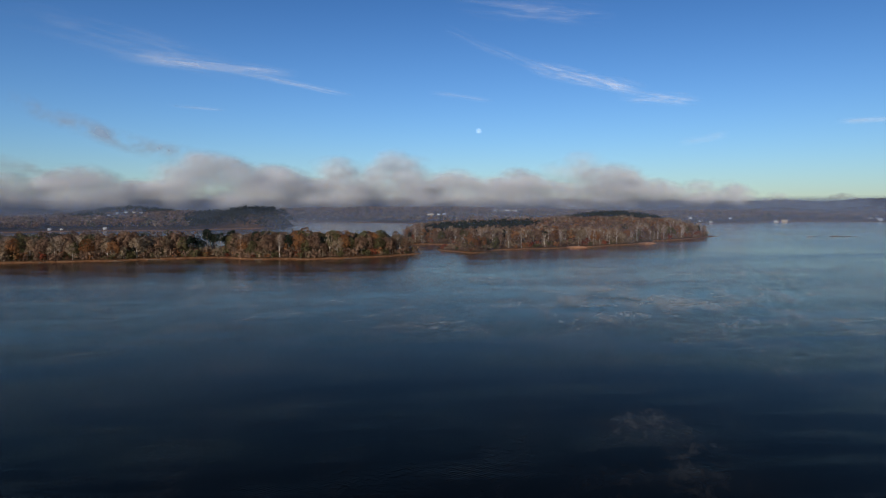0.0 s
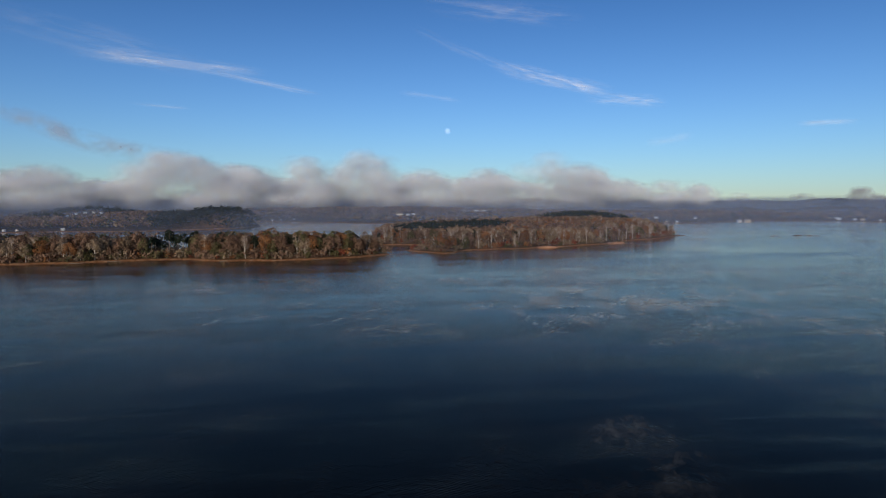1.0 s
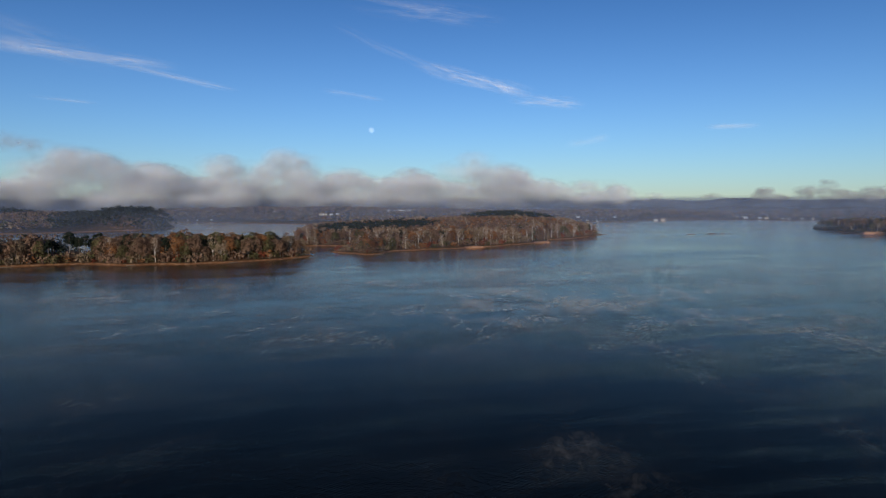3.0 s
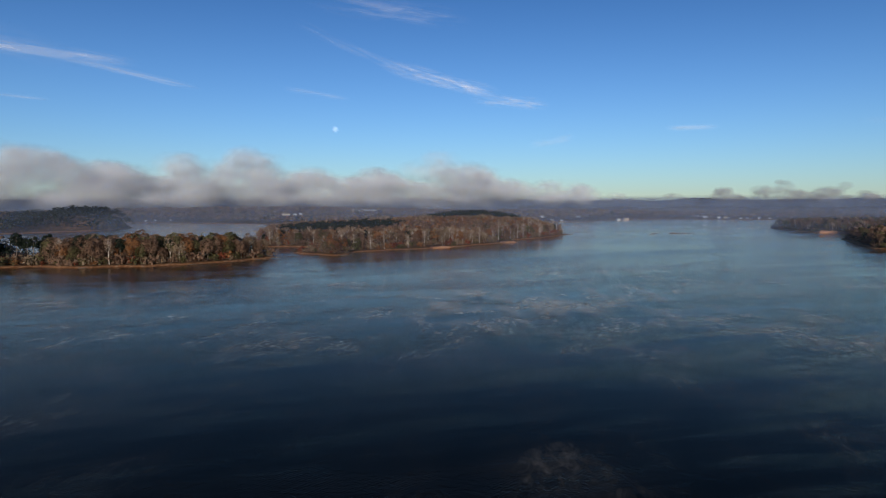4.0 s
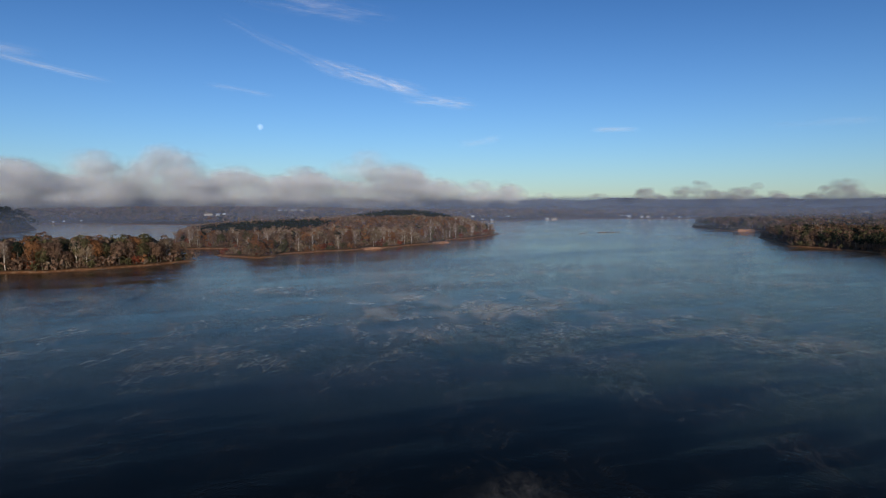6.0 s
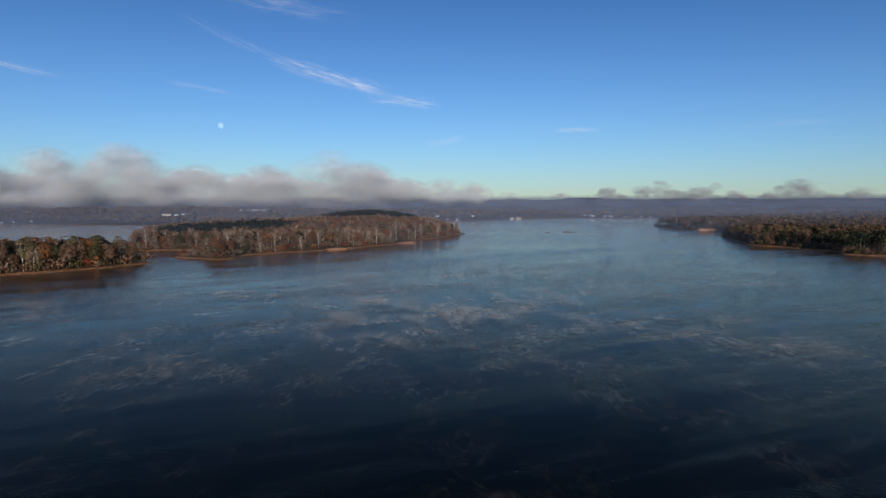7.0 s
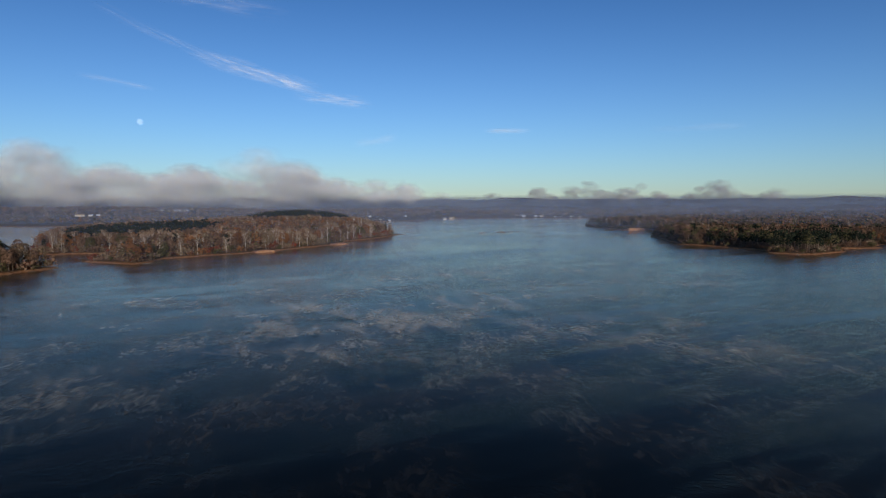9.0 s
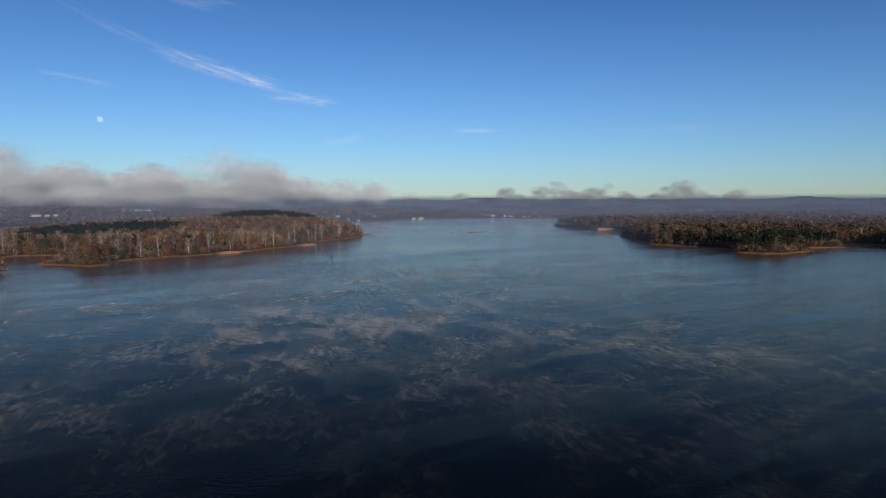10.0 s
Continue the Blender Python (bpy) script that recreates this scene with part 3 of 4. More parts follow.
def plant_spit():
    rng = np.random.RandomState(21)
    wood = Wood()
    x, y, d, z = scatter(SPIT, 6.3, 31, 5.0, box=(-560, 0, 60, 720))
    table = [("brown", 7), ("tan", 3), ("rust", 1.4), ("olive", 4), ("bare", 1.3), ("pine", 1.3)]
    for a, b, dd, zz in zip(x, y, d, z):
        kind = choose(rng, table)
        if mound(a, b, -190, 640, 26, 40) > 0.45:
            if rng.uniform() < 0.55:
                continue
            kind = "pine"
        size = rng.uniform(0.82, 1.22) * (0.8 + 0.2 * min(1, dd / 14)) * (1 + 0.12 * mound(a, b, -100, 630, 40, 40))
        if rng.uniform() < 0.2:
            size *= 0.55
        if kind in ("bare", "tan"):
            size = min(size, 0.98)
        if kind == "pine":
            size *= 0.86
        front = a > -400 and dd < 19 and b < 655
        if front:
            plant(kind, rng.randint(4), "trees on the narrow spit", a, b, z=zz, size=size, turn=rng.uniform(0, 360))
        else:
            grow(wood, NEAR, kind, rng, a, b, zz, size)
    undergrowth(wood, SPIT, 41, (-460, 0, 60, 720), [("brown", 4), ("tan", 3), ("olive", 3), ("red", 1), ("rust", 1)], 4.6, 30, 1.9)
    wood.build("the spit")


def plant_isle():
    rng = np.random.RandomState(22)
    wood = Wood()
    x, y, d, z = scatter(ISLE, 7.6, 32, 5.0)
    front = [("bare", 6), ("tan", 2.2), ("brown", 5), ("red", 1.0), ("olive", 1.2), ("rust", 2.0), ("pine", 0.2)]
    back = [("brown", 8), ("bare", 1.5), ("tan", 1.5), ("rust", 2.4), ("olive", 0.6), ("red", 0.7)]
    cape = [("olive", 3), ("pine", 2), ("rust", 2), ("brown", 1)]
    for a, b, dd, zz in zip(x, y, d, z):
        stand = mound(a, b, 100, 900, 95, 62, 20) > 0.42 or mound(a, b, 378, 1190, 90, 90) > 0.4
        if (a < 60 and b < 765) or bluff(a, b):
            continue
        kind = "stand" if stand else choose(rng, cape if b < 715 and a < 95 else front if dd < 45 else back)
        size = rng.uniform(0.75, 1.05) * (0.8 + 0.2 * min(1, dd / 14)) * (0.8 if b < 715 and a < 95 else 1.0)
        if dd < 15 and b < 960 and a > 20 and dd > 6.5 and not stand:
            plant(kind, rng.randint(4), "trees on the island shore", a, b, z=zz, size=size, turn=rng.uniform(0, 360))
        else:
            grow(wood, NEAR if dd < 45 else MID, kind, rng, a, b, zz, size)
    undergrowth(wood, ISLE, 42, (-60, 640, 480, 1010), [("brown", 4), ("tan", 4), ("olive", 2), ("red", 1.4), ("rust", 1)], 5.2, 26, 1.7)
    wood.build("the island")


def plant_cape():
    rng = np.random.RandomState(23)
    wood = Wood()
    # mixed woods, weighted to dark kinds in place of shade on the cape
    table = [("brown", 8), ("tan", 0.4), ("pine", 2), ("stand", 1), ("olive", 2.0), ("bare", 0.5), ("rust", 0.8)]
    x, y, d, z = scatter(CAPE, 9.3, 33, 5.0, box=(560, 250, 1150, 1200))
    for a, b, dd, zz in zip(x, y, d, z):
        if math.degrees(math.atan2(a, b)) < 72 and not bluff(a, b):
            size = rng.uniform(0.66, 0.95) * (0.82 + 0.18 * min(1, dd / 14))
            kind = choose(rng, [("pine", 3), ("olive", 2), ("stand", 2)]) if mound(a, b, 700, 470, 110, 70) > 0.4 else choose(rng, table)
            grow(wood, NEAR if dd < 26 else MID, kind, rng, a, b, zz, size)
    x, y, d, z = scatter(CAPE, 17, 34, 5.0, box=(1150, -200, 2600, 1450))
    for a, b, dd, zz in zip(x, y, d, z):
        k = clearing(a, b)
        if math.degrees(math.atan2(a, b)) < 72 and k:
            grow(wood, FAR, choose(rng, table), rng, a, b, zz, k * rng.uniform(0.7, 1.05))
    undergrowth(wood, CAPE, 43, (580, 380, 1000, 1150), [("brown", 6), ("tan", 0.5), ("olive", 3), ("pine", 1)], 6.0, 12)
    wood.build("the cape")


def plant_far():
    rng = np.random.RandomState(24)
    wood = Wood()
    table = [("brown", 8), ("tan", 1.2), ("pine", 1.6), ("olive", 1.2), ("rust", 0.6), ("bare", 0.8)]
    x, y, d, z = scatter(HILL, 12.5, 35, 1.5, box=(-1250, 1100, 0, 1900))
    for a, b, dd, zz in zip(x, y, d, z):
        stand = mound(a, b, -330, 1470, 150, 210) > 0.35 or mound(a, b, -720, 1700, 160, 90) > 0.5
        k = clearing(a, b)
        if k:
            grow(wood, FAR, "stand" if stand else choose(rng, table), rng, a, b, zz, k * rng.uniform(0.75, 1.1))
    x, y, d, z = scatter(MAIN, 24, 36, 5.0, box=(-1700, 1400, 2600, 2950))
    az = np.degrees(np.arctan2(x, y))
    for a, b, dd, zz, w in zip(x, y, d, z, az):
        k = clearing(a, b)
        if -36 < w < 60 and math.hypot(a, b) < 3000 and k:
            grow(wood, FAR, choose(rng, table), rng, a, b, zz, k * rng.uniform(0.7, 1.0))
    wood.build("the far shore")


def bluff(x, y):
    """True where the bank has slumped and taken its trees along."""
    return any((x - bx) ** 2 + (y - by) ** 2 < 17 ** 2 for bx, by in BLUFFS)


# houses of the far shores: heading, distance, width, kind
HOUSES = [(1.8, 2150, 23, 0), (2.5, 2150, 10, 1), (3.0, 2160, 9, 2), (7.4, 2520, 12, 1), (7.9, 2530, 10, 0), (8.35, 2500, 14, 1),
          (8.7, 2540, 10, 2), (9.15, 2510, 16, 1), (-28.3, 1880, 8, 2), (-24.2, 1850, 6, 1), (-23.6, 1860, 6, 2), (-23.0, 1870, 8, 1),
          (-22.4, 1860, 7, 0), (-21.9, 1850, 6, 1), (-24.5, 1408, 6, 2), (-28.2, 1412, 5, 2), (-27.4, 1412, 5, 0), (-9.0, 1985, 5, 1), (-8.3, 1975, 4, 2),
          (-7.2, 1962, 4, 1), (-31.5, 1700, 12, 2),
          (23.6, 2080, 10, 1), (26.6, 2080, 9, 1), (36.7, 2300, 11, 2), (24.4, 1880, 7, 0), (25.2, 1880, 7, 1), (29.9, 2065, 10, 1),
          (30.5, 2075, 16, 0), (36.1, 2420, 10, 1), (36.5, 2430, 7, 2), (37.7, 2300, 9, 2), (38.2, 2310, 12, 0), (39.3, 2285, 6, 1),
          (39.75, 2282, 7, 0), (40.6, 2278, 6, 2), (41.3, 2268, 7, 0), (52.1, 2200, 12, 1), (59.3, 2000, 23, 1), (53.6, 2950, 23, 1),
          (29.3, 2960, 14, 1), (29.7, 2960, 13, 2)]


def clearing(x, y):
    """How tall trees may grow: kept low before the houses so the camera sees them."""
    w, r = math.degrees(math.atan2(x, y)), math.hypot(x, y)
    k = 1.0
    for az, hr, width, _ in HOUSES:
        if abs(w - az) * 0.0175 * hr < width * 0.5 + 6:
            if -90 < r - hr < 10:
                return 0.0
            if -300 < r - hr <= -90:
                k = 0.45
    return k


plant_spit()
plant_isle()
plant_cape()
plant_far()


# ---- houses ----
def box_mesh(bm, x0, y0, z0, x1, y1, z1):
    m = Matrix.LocRotScale(((x0 + x1) / 2, (y0 + y1) / 2, (z0 + z1) / 2), None, (x1 - x0, y1 - y0, z1 - z0))
    bmesh.ops.create_cube(bm, size=1, matrix=m)


def part(name, bm, material, parent, label=""):
    me = bpy.data.meshes.new(name)
    bm.to_mesh(me)
    bm.free()
    me.materials.append(material)
    ob = new(name, me)
    ob.parent = parent
    if label:
        ob["label"] = label
    return ob


WALLS = [plain_material("cream_render", (0.5, 0.42, 0.31), (0.62, 0.53, 0.4)), plain_material("white_boards", (0.72, 0.72, 0.70), (0.84, 0.84, 0.82)),
         plain_material("grey_boards", (0.5, 0.5, 0.5), (0.66, 0.66, 0.65))]
ROOFS = [plain_material("brown_shingles", (0.09, 0.06, 0.045), (0.16, 0.11, 0.08)), plain_material("grey_shingles", (0.16, 0.16, 0.17), (0.27, 0.27, 0.28)),
         plain_material("pale_metal_roof", (0.5, 0.52, 0.55), (0.62, 0.64, 0.67), 0.8, 0.4, 0.3)]
GLASS = plain_material("window_glass", (0.02, 0.025, 0.03), (0.05, 0.055, 0.06), 0.8, 0.1)
HOUSE_LABELS = ["cream two-storey lake house with brown shingle roof", "white boarded house with grey roof among the trees",
                "grey boarded house with pale metal roof"]


def build_house(kind, w):
    """Two storeys, gable roof, chimney, porch, windows towards the lake."""
    root = new("house")
    dep, eave = min(8.0, w * 0.5), min(4.6, w * 0.32)
    ridge = eave + dep * 0.33
    bm = bmesh.new()
    box_mesh(bm, -w / 2, -dep / 2, -1.5, w / 2, dep / 2, eave)
    for sx in (-1, 1):
        v = [bm.verts.new((sx * w / 2, y, z)) for y, z in ((-dep / 2, eave), (dep / 2, eave), (0, ridge))]
        bm.faces.new(v)
    part("wall", bm, WALLS[kind], root)
    bm = bmesh.new()
    for sy in (-1, 1):
        lo, hi = [], []
        for x in (-w / 2 - 0.6, w / 2 + 0.6):
            lo += [bm.verts.new((x, sy * (dep / 2 + 0.6), eave - 0.3)), bm.verts.new((x, sy * (dep / 2 + 0.6), eave))]
            hi += [bm.verts.new((x, 0, ridge + 0.02)), bm.verts.new((x, 0, ridge + 0.32))]
        for q in ((lo[1], lo[3], hi[3], hi[1]), (lo[0], lo[2], hi[2], hi[0]), (lo[0], lo[1], hi[1], hi[0]), (lo[2], lo[3], hi[3], hi[2]),
                  (lo[0], lo[1], lo[3], lo[2])):
            bm.faces.new(q)
    roof = part("roof", bm, ROOFS[kind], root)
    bm = bmesh.new()
    box_mesh(bm, w * 0.25 - 0.5, 0.6, eave, w * 0.25 + 0.5, 1.6, ridge + 1.3)
    part("chimney", bm, ROOFS[0], roof, "brick chimney")
    n = max(3, int(w / 4))
    bm0 = bmesh.new()
    box_mesh(bm0, -0.7, -0.06, -0.8, 0.7, 0.06, 0.8)
    me = bpy.data.meshes.new("window")
    bm0.to_mesh(me)
    bm0.free()
    me.materials.append(GLASS)
    for z in ((1.6, 4.4) if eave > 5.4 else (1.7,)):
        for i in range(n):
            ob = new("window", me)
            ob.parent = root
            ob.location = (-w / 2 + w * (i + 0.5) / n, -dep / 2 - 0.04, z)
    bm = bmesh.new()
    box_mesh(bm, -w / 2, -dep / 2 - 2.6, 2.5, w * 0.1, -dep / 2 - 0.01, 2.75)
    for i in range(4):
        x = -w / 2 + 0.2 + i * (w * 0.6 - 0.4) / 3
        box_mesh(bm, x - 0.12, -dep / 2 - 2.5, -1.5, x + 0.12, -dep / 2 - 2.26, 2.5)
    part("porch", bm, WALLS[1], root)
    return tagged(root, HOUSE_LABELS[kind], "house", "houses along the far shore")


def build_houses():
    first = {}
    for az, r, w, kind in HOUSES:
        x, y = math.sin(radians(az)) * r, math.cos(radians(az)) * r
        z = float(land(np.array([x]), np.array([y]))[1][0])
        m = pose(x, y, max(z, 0.5) + 1.0, 0, 0, -az + ((az * 37) % 30 - 15))
        if (kind, w) in first:
            copy_thing(first[kind, w], m)
        else:
            first[kind, w] = build_house(kind, w)
            first[kind, w].matrix_basis = m


build_houses()


# ---- driftwood and docks ----
def build_logs():
    rng = np.random.RandomState(55)
    spots = [(-318, 574.5), (-262, 585.5), (-236, 599.5), (-140, 596), (-60, 601.5), (-8, 634), (70, 662), (150, 722.5), (215, 754), (322, 846),
             (612, 437.5), (640, 520)]
    for x, y in spots:
        d, z = land(np.array([x]), np.array([y]))
        ln, w = rng.uniform(6, 12), rng.uniform(-0.5, 0.9)
        c, s_ = math.cos(w), math.sin(w)
        ground = lambda t: max(0.0, float(land(np.array([x + c * t]), np.array([y + s_ * t]))[1][0]))
        root = new("fallen_tree")
        root.location = (x, y, 0)
        pts = [(c * t, s_ * t, ground(t) + 0.2) for t in (0, ln * 0.35, ln * 0.7, ln)]
        mesh_object("trunk", *tube(pts, [0.32, 0.27, 0.2, 0.1], 7), BARK_BROWN, root, flat=False)
        for k in range(4):
            t = ln * rng.uniform(0.45, 0.95)
            b = (c * t, s_ * t, ground(t) + 0.25)
            e = (b[0] + rng.normal() * 1.2, b[1] + rng.normal() * 1.2, b[2] + rng.uniform(0.6, 1.8))
            mesh_object("branch", *tube([b, e], [0.09, 0.03], 4), BARK_BROWN, root)
        tagged(root, "grey fallen tree lying along the muddy bank", "fallen tree", "driftwood on the banks")


def build_docks():
    planks = plain_material("weathered_planks", (0.3, 0.28, 0.25), (0.48, 0.45, 0.41))
    for az, r, ln in ((-24.9, 1392, 14), (-27.0, 1392, 12), (24.2, 1862, 16), (25.5, 1858, 14), (30.1, 2030, 16), (38.0, 2262, 14), (39.5, 2262, 14), (41, 2250, 14)):
        root = new("dock")
        root.matrix_basis = pose(math.sin(radians(az)) * r, math.cos(radians(az)) * r, 0, 0, 0, -az)
        bm = bmesh.new()
        box_mesh(bm, -1.2, -ln / 2, 0.75, 1.2, ln / 2, 0.95)
        part("deck", bm, planks, root)
        for i in range(3):
            for sx in (-1, 1):
                bm = bmesh.new()
                y = -ln / 2 + 0.4 + i * (ln - 0.8) / 2
                box_mesh(bm, sx * 1.05 - 0.12, y - 0.12, -2.5, sx * 1.05 + 0.12, y + 0.12, 1.6)
                part("post", bm, planks, root)
        tagged(root, "grey weathered plank dock reaching into the lake", "dock", "docks along the far shore")


def build_bluffs():
    """Slumped banks of bare clay, each with a broken face and fallen blocks."""
    m, n, out = mat("raw_clay")
    col = ramp(n, noise_tex(n, 0.7, 5, 0.65, (1, 1, 2.5, 0)), (0.3, (0.24, 0.10, 0.045)), (0.5, (0.42, 0.21, 0.10)), (0.72, (0.62, 0.43, 0.28)))
    bump = node(n, "ShaderNodeBump", Strength=0.7, Distance=0.5, Height=noise_tex(n, 1.2, 4, 0.65))
    d = node(n, "ShaderNodeBsdfPrincipled", Base_Color=col, Roughness=0.95, Normal=bump.outputs[0])
    n.links.new(d.outputs[0], out.inputs[0])
    lines = ([(180, 738), (190, 741), (203, 747.5)], [(288, 804.5), (300, 812), (310, 819)], [(897, 926), (892, 911), (908, 898), (930, 884)])
    for i, line in enumerate(lines):
        rng = np.random.RandomState(60 + i)
        pts = []
        for (x0, y0), (x1, y1) in zip(line, line[1:]):
            for t in np.linspace(0, 1, 12, endpoint=False):
                pts.append((x0 + (x1 - x0) * t, y0 + (y1 - y0) * t))
        pts = np.array(pts + [line[-1]])
        way = np.gradient(pts, axis=0)
        way /= np.linalg.norm(way, axis=1)[:, None]
        back = np.stack([-way[:, 1], way[:, 0]], -1)
        t = np.linspace(0, 1, len(pts))
        high = (2.0 if i < 2 else 4.2) * np.sin(t * np.pi) ** 0.4 * rng.uniform(0.75, 1.1, len(pts)) + 0.4
        rows = []
        for off, k in ((-6.2, -0.15), (-4.6, 0.12), (-3.7, 0.55), (-3.2, 0.9), (-2.0, 1.0), (6.0, 0.85), (7.0, -0.2)):
            jit = rng.normal(size=len(pts)) * 0.35
            rows.append(np.concatenate([pts + back * (off + jit)[:, None], (high * k)[:, None]], 1))
        root = new("clay_bluff")
        v = np.concatenate(rows)
        mesh_object("bank", v, grid_faces(len(rows), len(pts)), m, root)
        for j in range(9):
            q = rng.randint(2, len(pts) - 2)
            bm = bmesh.new()
            bmesh.ops.create_icosphere(bm, subdivisions=1, radius=rng.uniform(0.5, 1.1))
            for w in bm.verts:
                w.co *= rng.uniform(0.7, 1.2)
                w.co += Vector((*(pts[q] - back[q] * rng.uniform(4.4, 6.0)), 0.25))
            part("block", bm, m, root)
        tagged(root, "bare orange clay bluff where the bank has slumped", "bluff", "clay bluffs on the shore")


build_logs()
build_docks()
build_bluffs()


# ---- sky: moon, cloud and mist ----
def heading_point(az, up, r, z0=50.0):
    return Vector((math.sin(radians(az)) * r, math.cos(radians(az)) * r, z0 + math.tan(radians(up)) * r))


def build_moon():
    m, n, out = mat("moon_dust")
    col = ramp(n, noise_tex(n, 0.035, 2), (0.38, (0.085, 0.088, 0.095)), (0.6, (0.12, 0.125, 0.135)))
    d = node(n, "ShaderNodeBsdfDiffuse", Color=col)
    tr = n.nodes.new("ShaderNodeBsdfTransparent")
    s = n.nodes.new("ShaderNodeAddShader")
    n.links.new(tr.outputs[0], s.inputs[0])
    n.links.new(d.outputs[0], s.inputs[1])
    n.links.new(s.outputs[0], out.inputs[0])
    bm = bmesh.new()
    bmesh.ops.create_uvsphere(bm, u_segments=24, v_segments=16, radius=21)
    me = bpy.data.meshes.new("moon")
    bm.to_mesh(me)
    bm.free()
    me.materials.append(m)
    ob = new("moon", me)
    ob.location = heading_point(6.0, 6.32, 4850)
    tagged(ob, "pale gibbous moon in the blue morning sky", "moon")


def curtain(r, az0, az1, low, high, cols, rows, seed, wave=40.0):
    """A billowing upright sheet round the place: corners, faces, UV. high(az) gives its top."""
    az = np.linspace(az0, az1, cols)
    v = np.linspace(0, 1, rows)
    a, k = np.meshgrid(az, v)
    top = np.array([high(q) for q in az])
    foot = np.array([low(q) for q in az]) if callable(low) else np.full(cols, low)
    z = foot[None, :] + (top - foot)[None, :] * k
    s = np.radians(a) * r
    bulge = (ripple(s, z * 1.5, 420, seed) + 0.5 * ripple(s, z * 1.5, 150, seed + 1)) * wave
    rr = r + bulge
    co = np.stack([np.sin(np.radians(a)) * rr, np.cos(np.radians(a)) * rr, z], -1).reshape(-1, 3)
    uv = np.stack([(a - az0) / (az1 - az0), k], -1).reshape(-1, 2)
    return co, grid_faces(rows, cols), uv


# billows of the low cloud: heading, height 3 km off, width towards either side
BILLOWS = [(-36, 170, 4, 3), (-31.5, 120, 2, 2.5), (-26, 158, 2.2, 3.0), (-17.2, 243, 3.0, 5.5), (-11.5, 170, 3, 4), (-6.2, 205, 1.6, 2.0),
           (-1.8, 252, 2.3, 3.6), (3.5, 150, 2, 3), (9.5, 155, 3.2, 3), (14.5, 228, 1.4, 2.4), (17.3, 168, 2, 3.2), (21.5, 112, 2, 2.5),
           (24.3, 130, 1.0, 0.9), (26.7, 102, 1.1, 1.6), (30.0, 52, 1.6, 1.5)]
RAGS = [(34.2, 66, 1.4, 0.8), (38.1, 78, 1.0, 1.2), (41.7, 104, 1.8, 2.5), (46.2, 100, 2.2, 2.0), (52.0, 95, 2.2, 2.4), (56.0, 80, 0.7, 0.9)]


def bank_top(billows, az, k, seed, floor=0.0):
    """Height of the cloud over the lake: billows on a continuous bank, lumpy along its length."""
    t = sum((h * math.exp(-(abs((az - c) / (wl if az < c else wr)) ** 1.8))) ** 3 for c, h, wl, wr in billows)
    t = (t + (floor * (1 - float(step(np.array(az), 17, 30)))) ** 3) ** (1 / 3)
    return t * k * (1 + 0.06 * float(ripple(np.array(az * 60.0), np.array(0.0), 130, seed)))


def cloud_material(name, colour, opacity, scale, tear=1.1, through=0.3):
    """Droplets in a billow: dense in the middle of each shell, torn and thin towards its rim."""
    m, n, out = mat(name)
    uv = n.nodes.new("ShaderNodeUVMap")
    mid = n.nodes.new("ShaderNodeVectorMath")
    mid.operation = "DISTANCE"
    n.links.new(uv.outputs[0], mid.inputs[0])
    mid.inputs[1].default_value = (0.5, 0.5, 0)
    rim = math_node(n, "SUBTRACT", 1.0, math_node(n, "MULTIPLY", mid.outputs["Value"], 2.0))
    geo = n.nodes.new("ShaderNodeNewGeometry")
    mp = node(n, "ShaderNodeMapping", Vector=geo.outputs["Position"])
    mp.inputs["Rotation"].default_value = (0, radians(22), 0)
    mp.inputs["Scale"].default_value = (0.65, 0.65, 1.2)
    nz = node(n, "ShaderNodeTexNoise", Vector=mp.outputs[0], Scale=scale, Detail=5.0, Roughness=0.55).outputs[0]
    body = math_node(n, "ADD", rim, math_node(n, "MULTIPLY", math_node(n, "SUBTRACT", nz, 0.5), tear))
    a = math_node(n, "MULTIPLY", smooth(n, body, 0.0, 0.85), smooth(n, rim, 0.0, 0.5))
    a = math_node(n, "MULTIPLY", a, opacity)
    d = node(n, "ShaderNodeBsdfDiffuse", Color=(*colour, 1))
    t = node(n, "ShaderNodeBsdfTranslucent", Color=(*colour, 1))
    s = node(n, "ShaderNodeMixShader", Fac=through)
    n.links.new(d.outputs[0], s.inputs[1])
    n.links.new(t.outputs[0], s.inputs[2])
    tr = n.nodes.new("ShaderNodeBsdfTransparent")
    s2 = node(n, "ShaderNodeMixShader", Fac=a)
    n.links.new(tr.outputs[0], s2.inputs[1])
    n.links.new(s.outputs[0], s2.inputs[2])
    n.links.new(s2.outputs[0], out.inputs[0])
    return m


def billow_shell(az, r, z, wide, high):
    """One rounded shell of cloud, bulging towards the lake."""
    rho, th = np.meshgrid(np.linspace(0, 1, 7), np.linspace(0, 2 * np.pi, 16, endpoint=False), indexing="ij")
    a = radians(az)
    side, out = np.array([math.cos(a), -math.sin(a), 0]), np.array([math.sin(a), math.cos(a), 0])
    u, w = rho * np.cos(th), rho * np.sin(th)
    depth = r - wide * 0.75 * np.sqrt(np.maximum(0, 1 - rho ** 2))
    co = out * depth[..., None] + side * (u * wide)[..., None] + np.array([0, 0, 1.0]) * (z + w * high)[..., None]
    return co.reshape(-1, 3), np.stack([u, w], -1).reshape(-1, 2) * 0.5 + 0.5


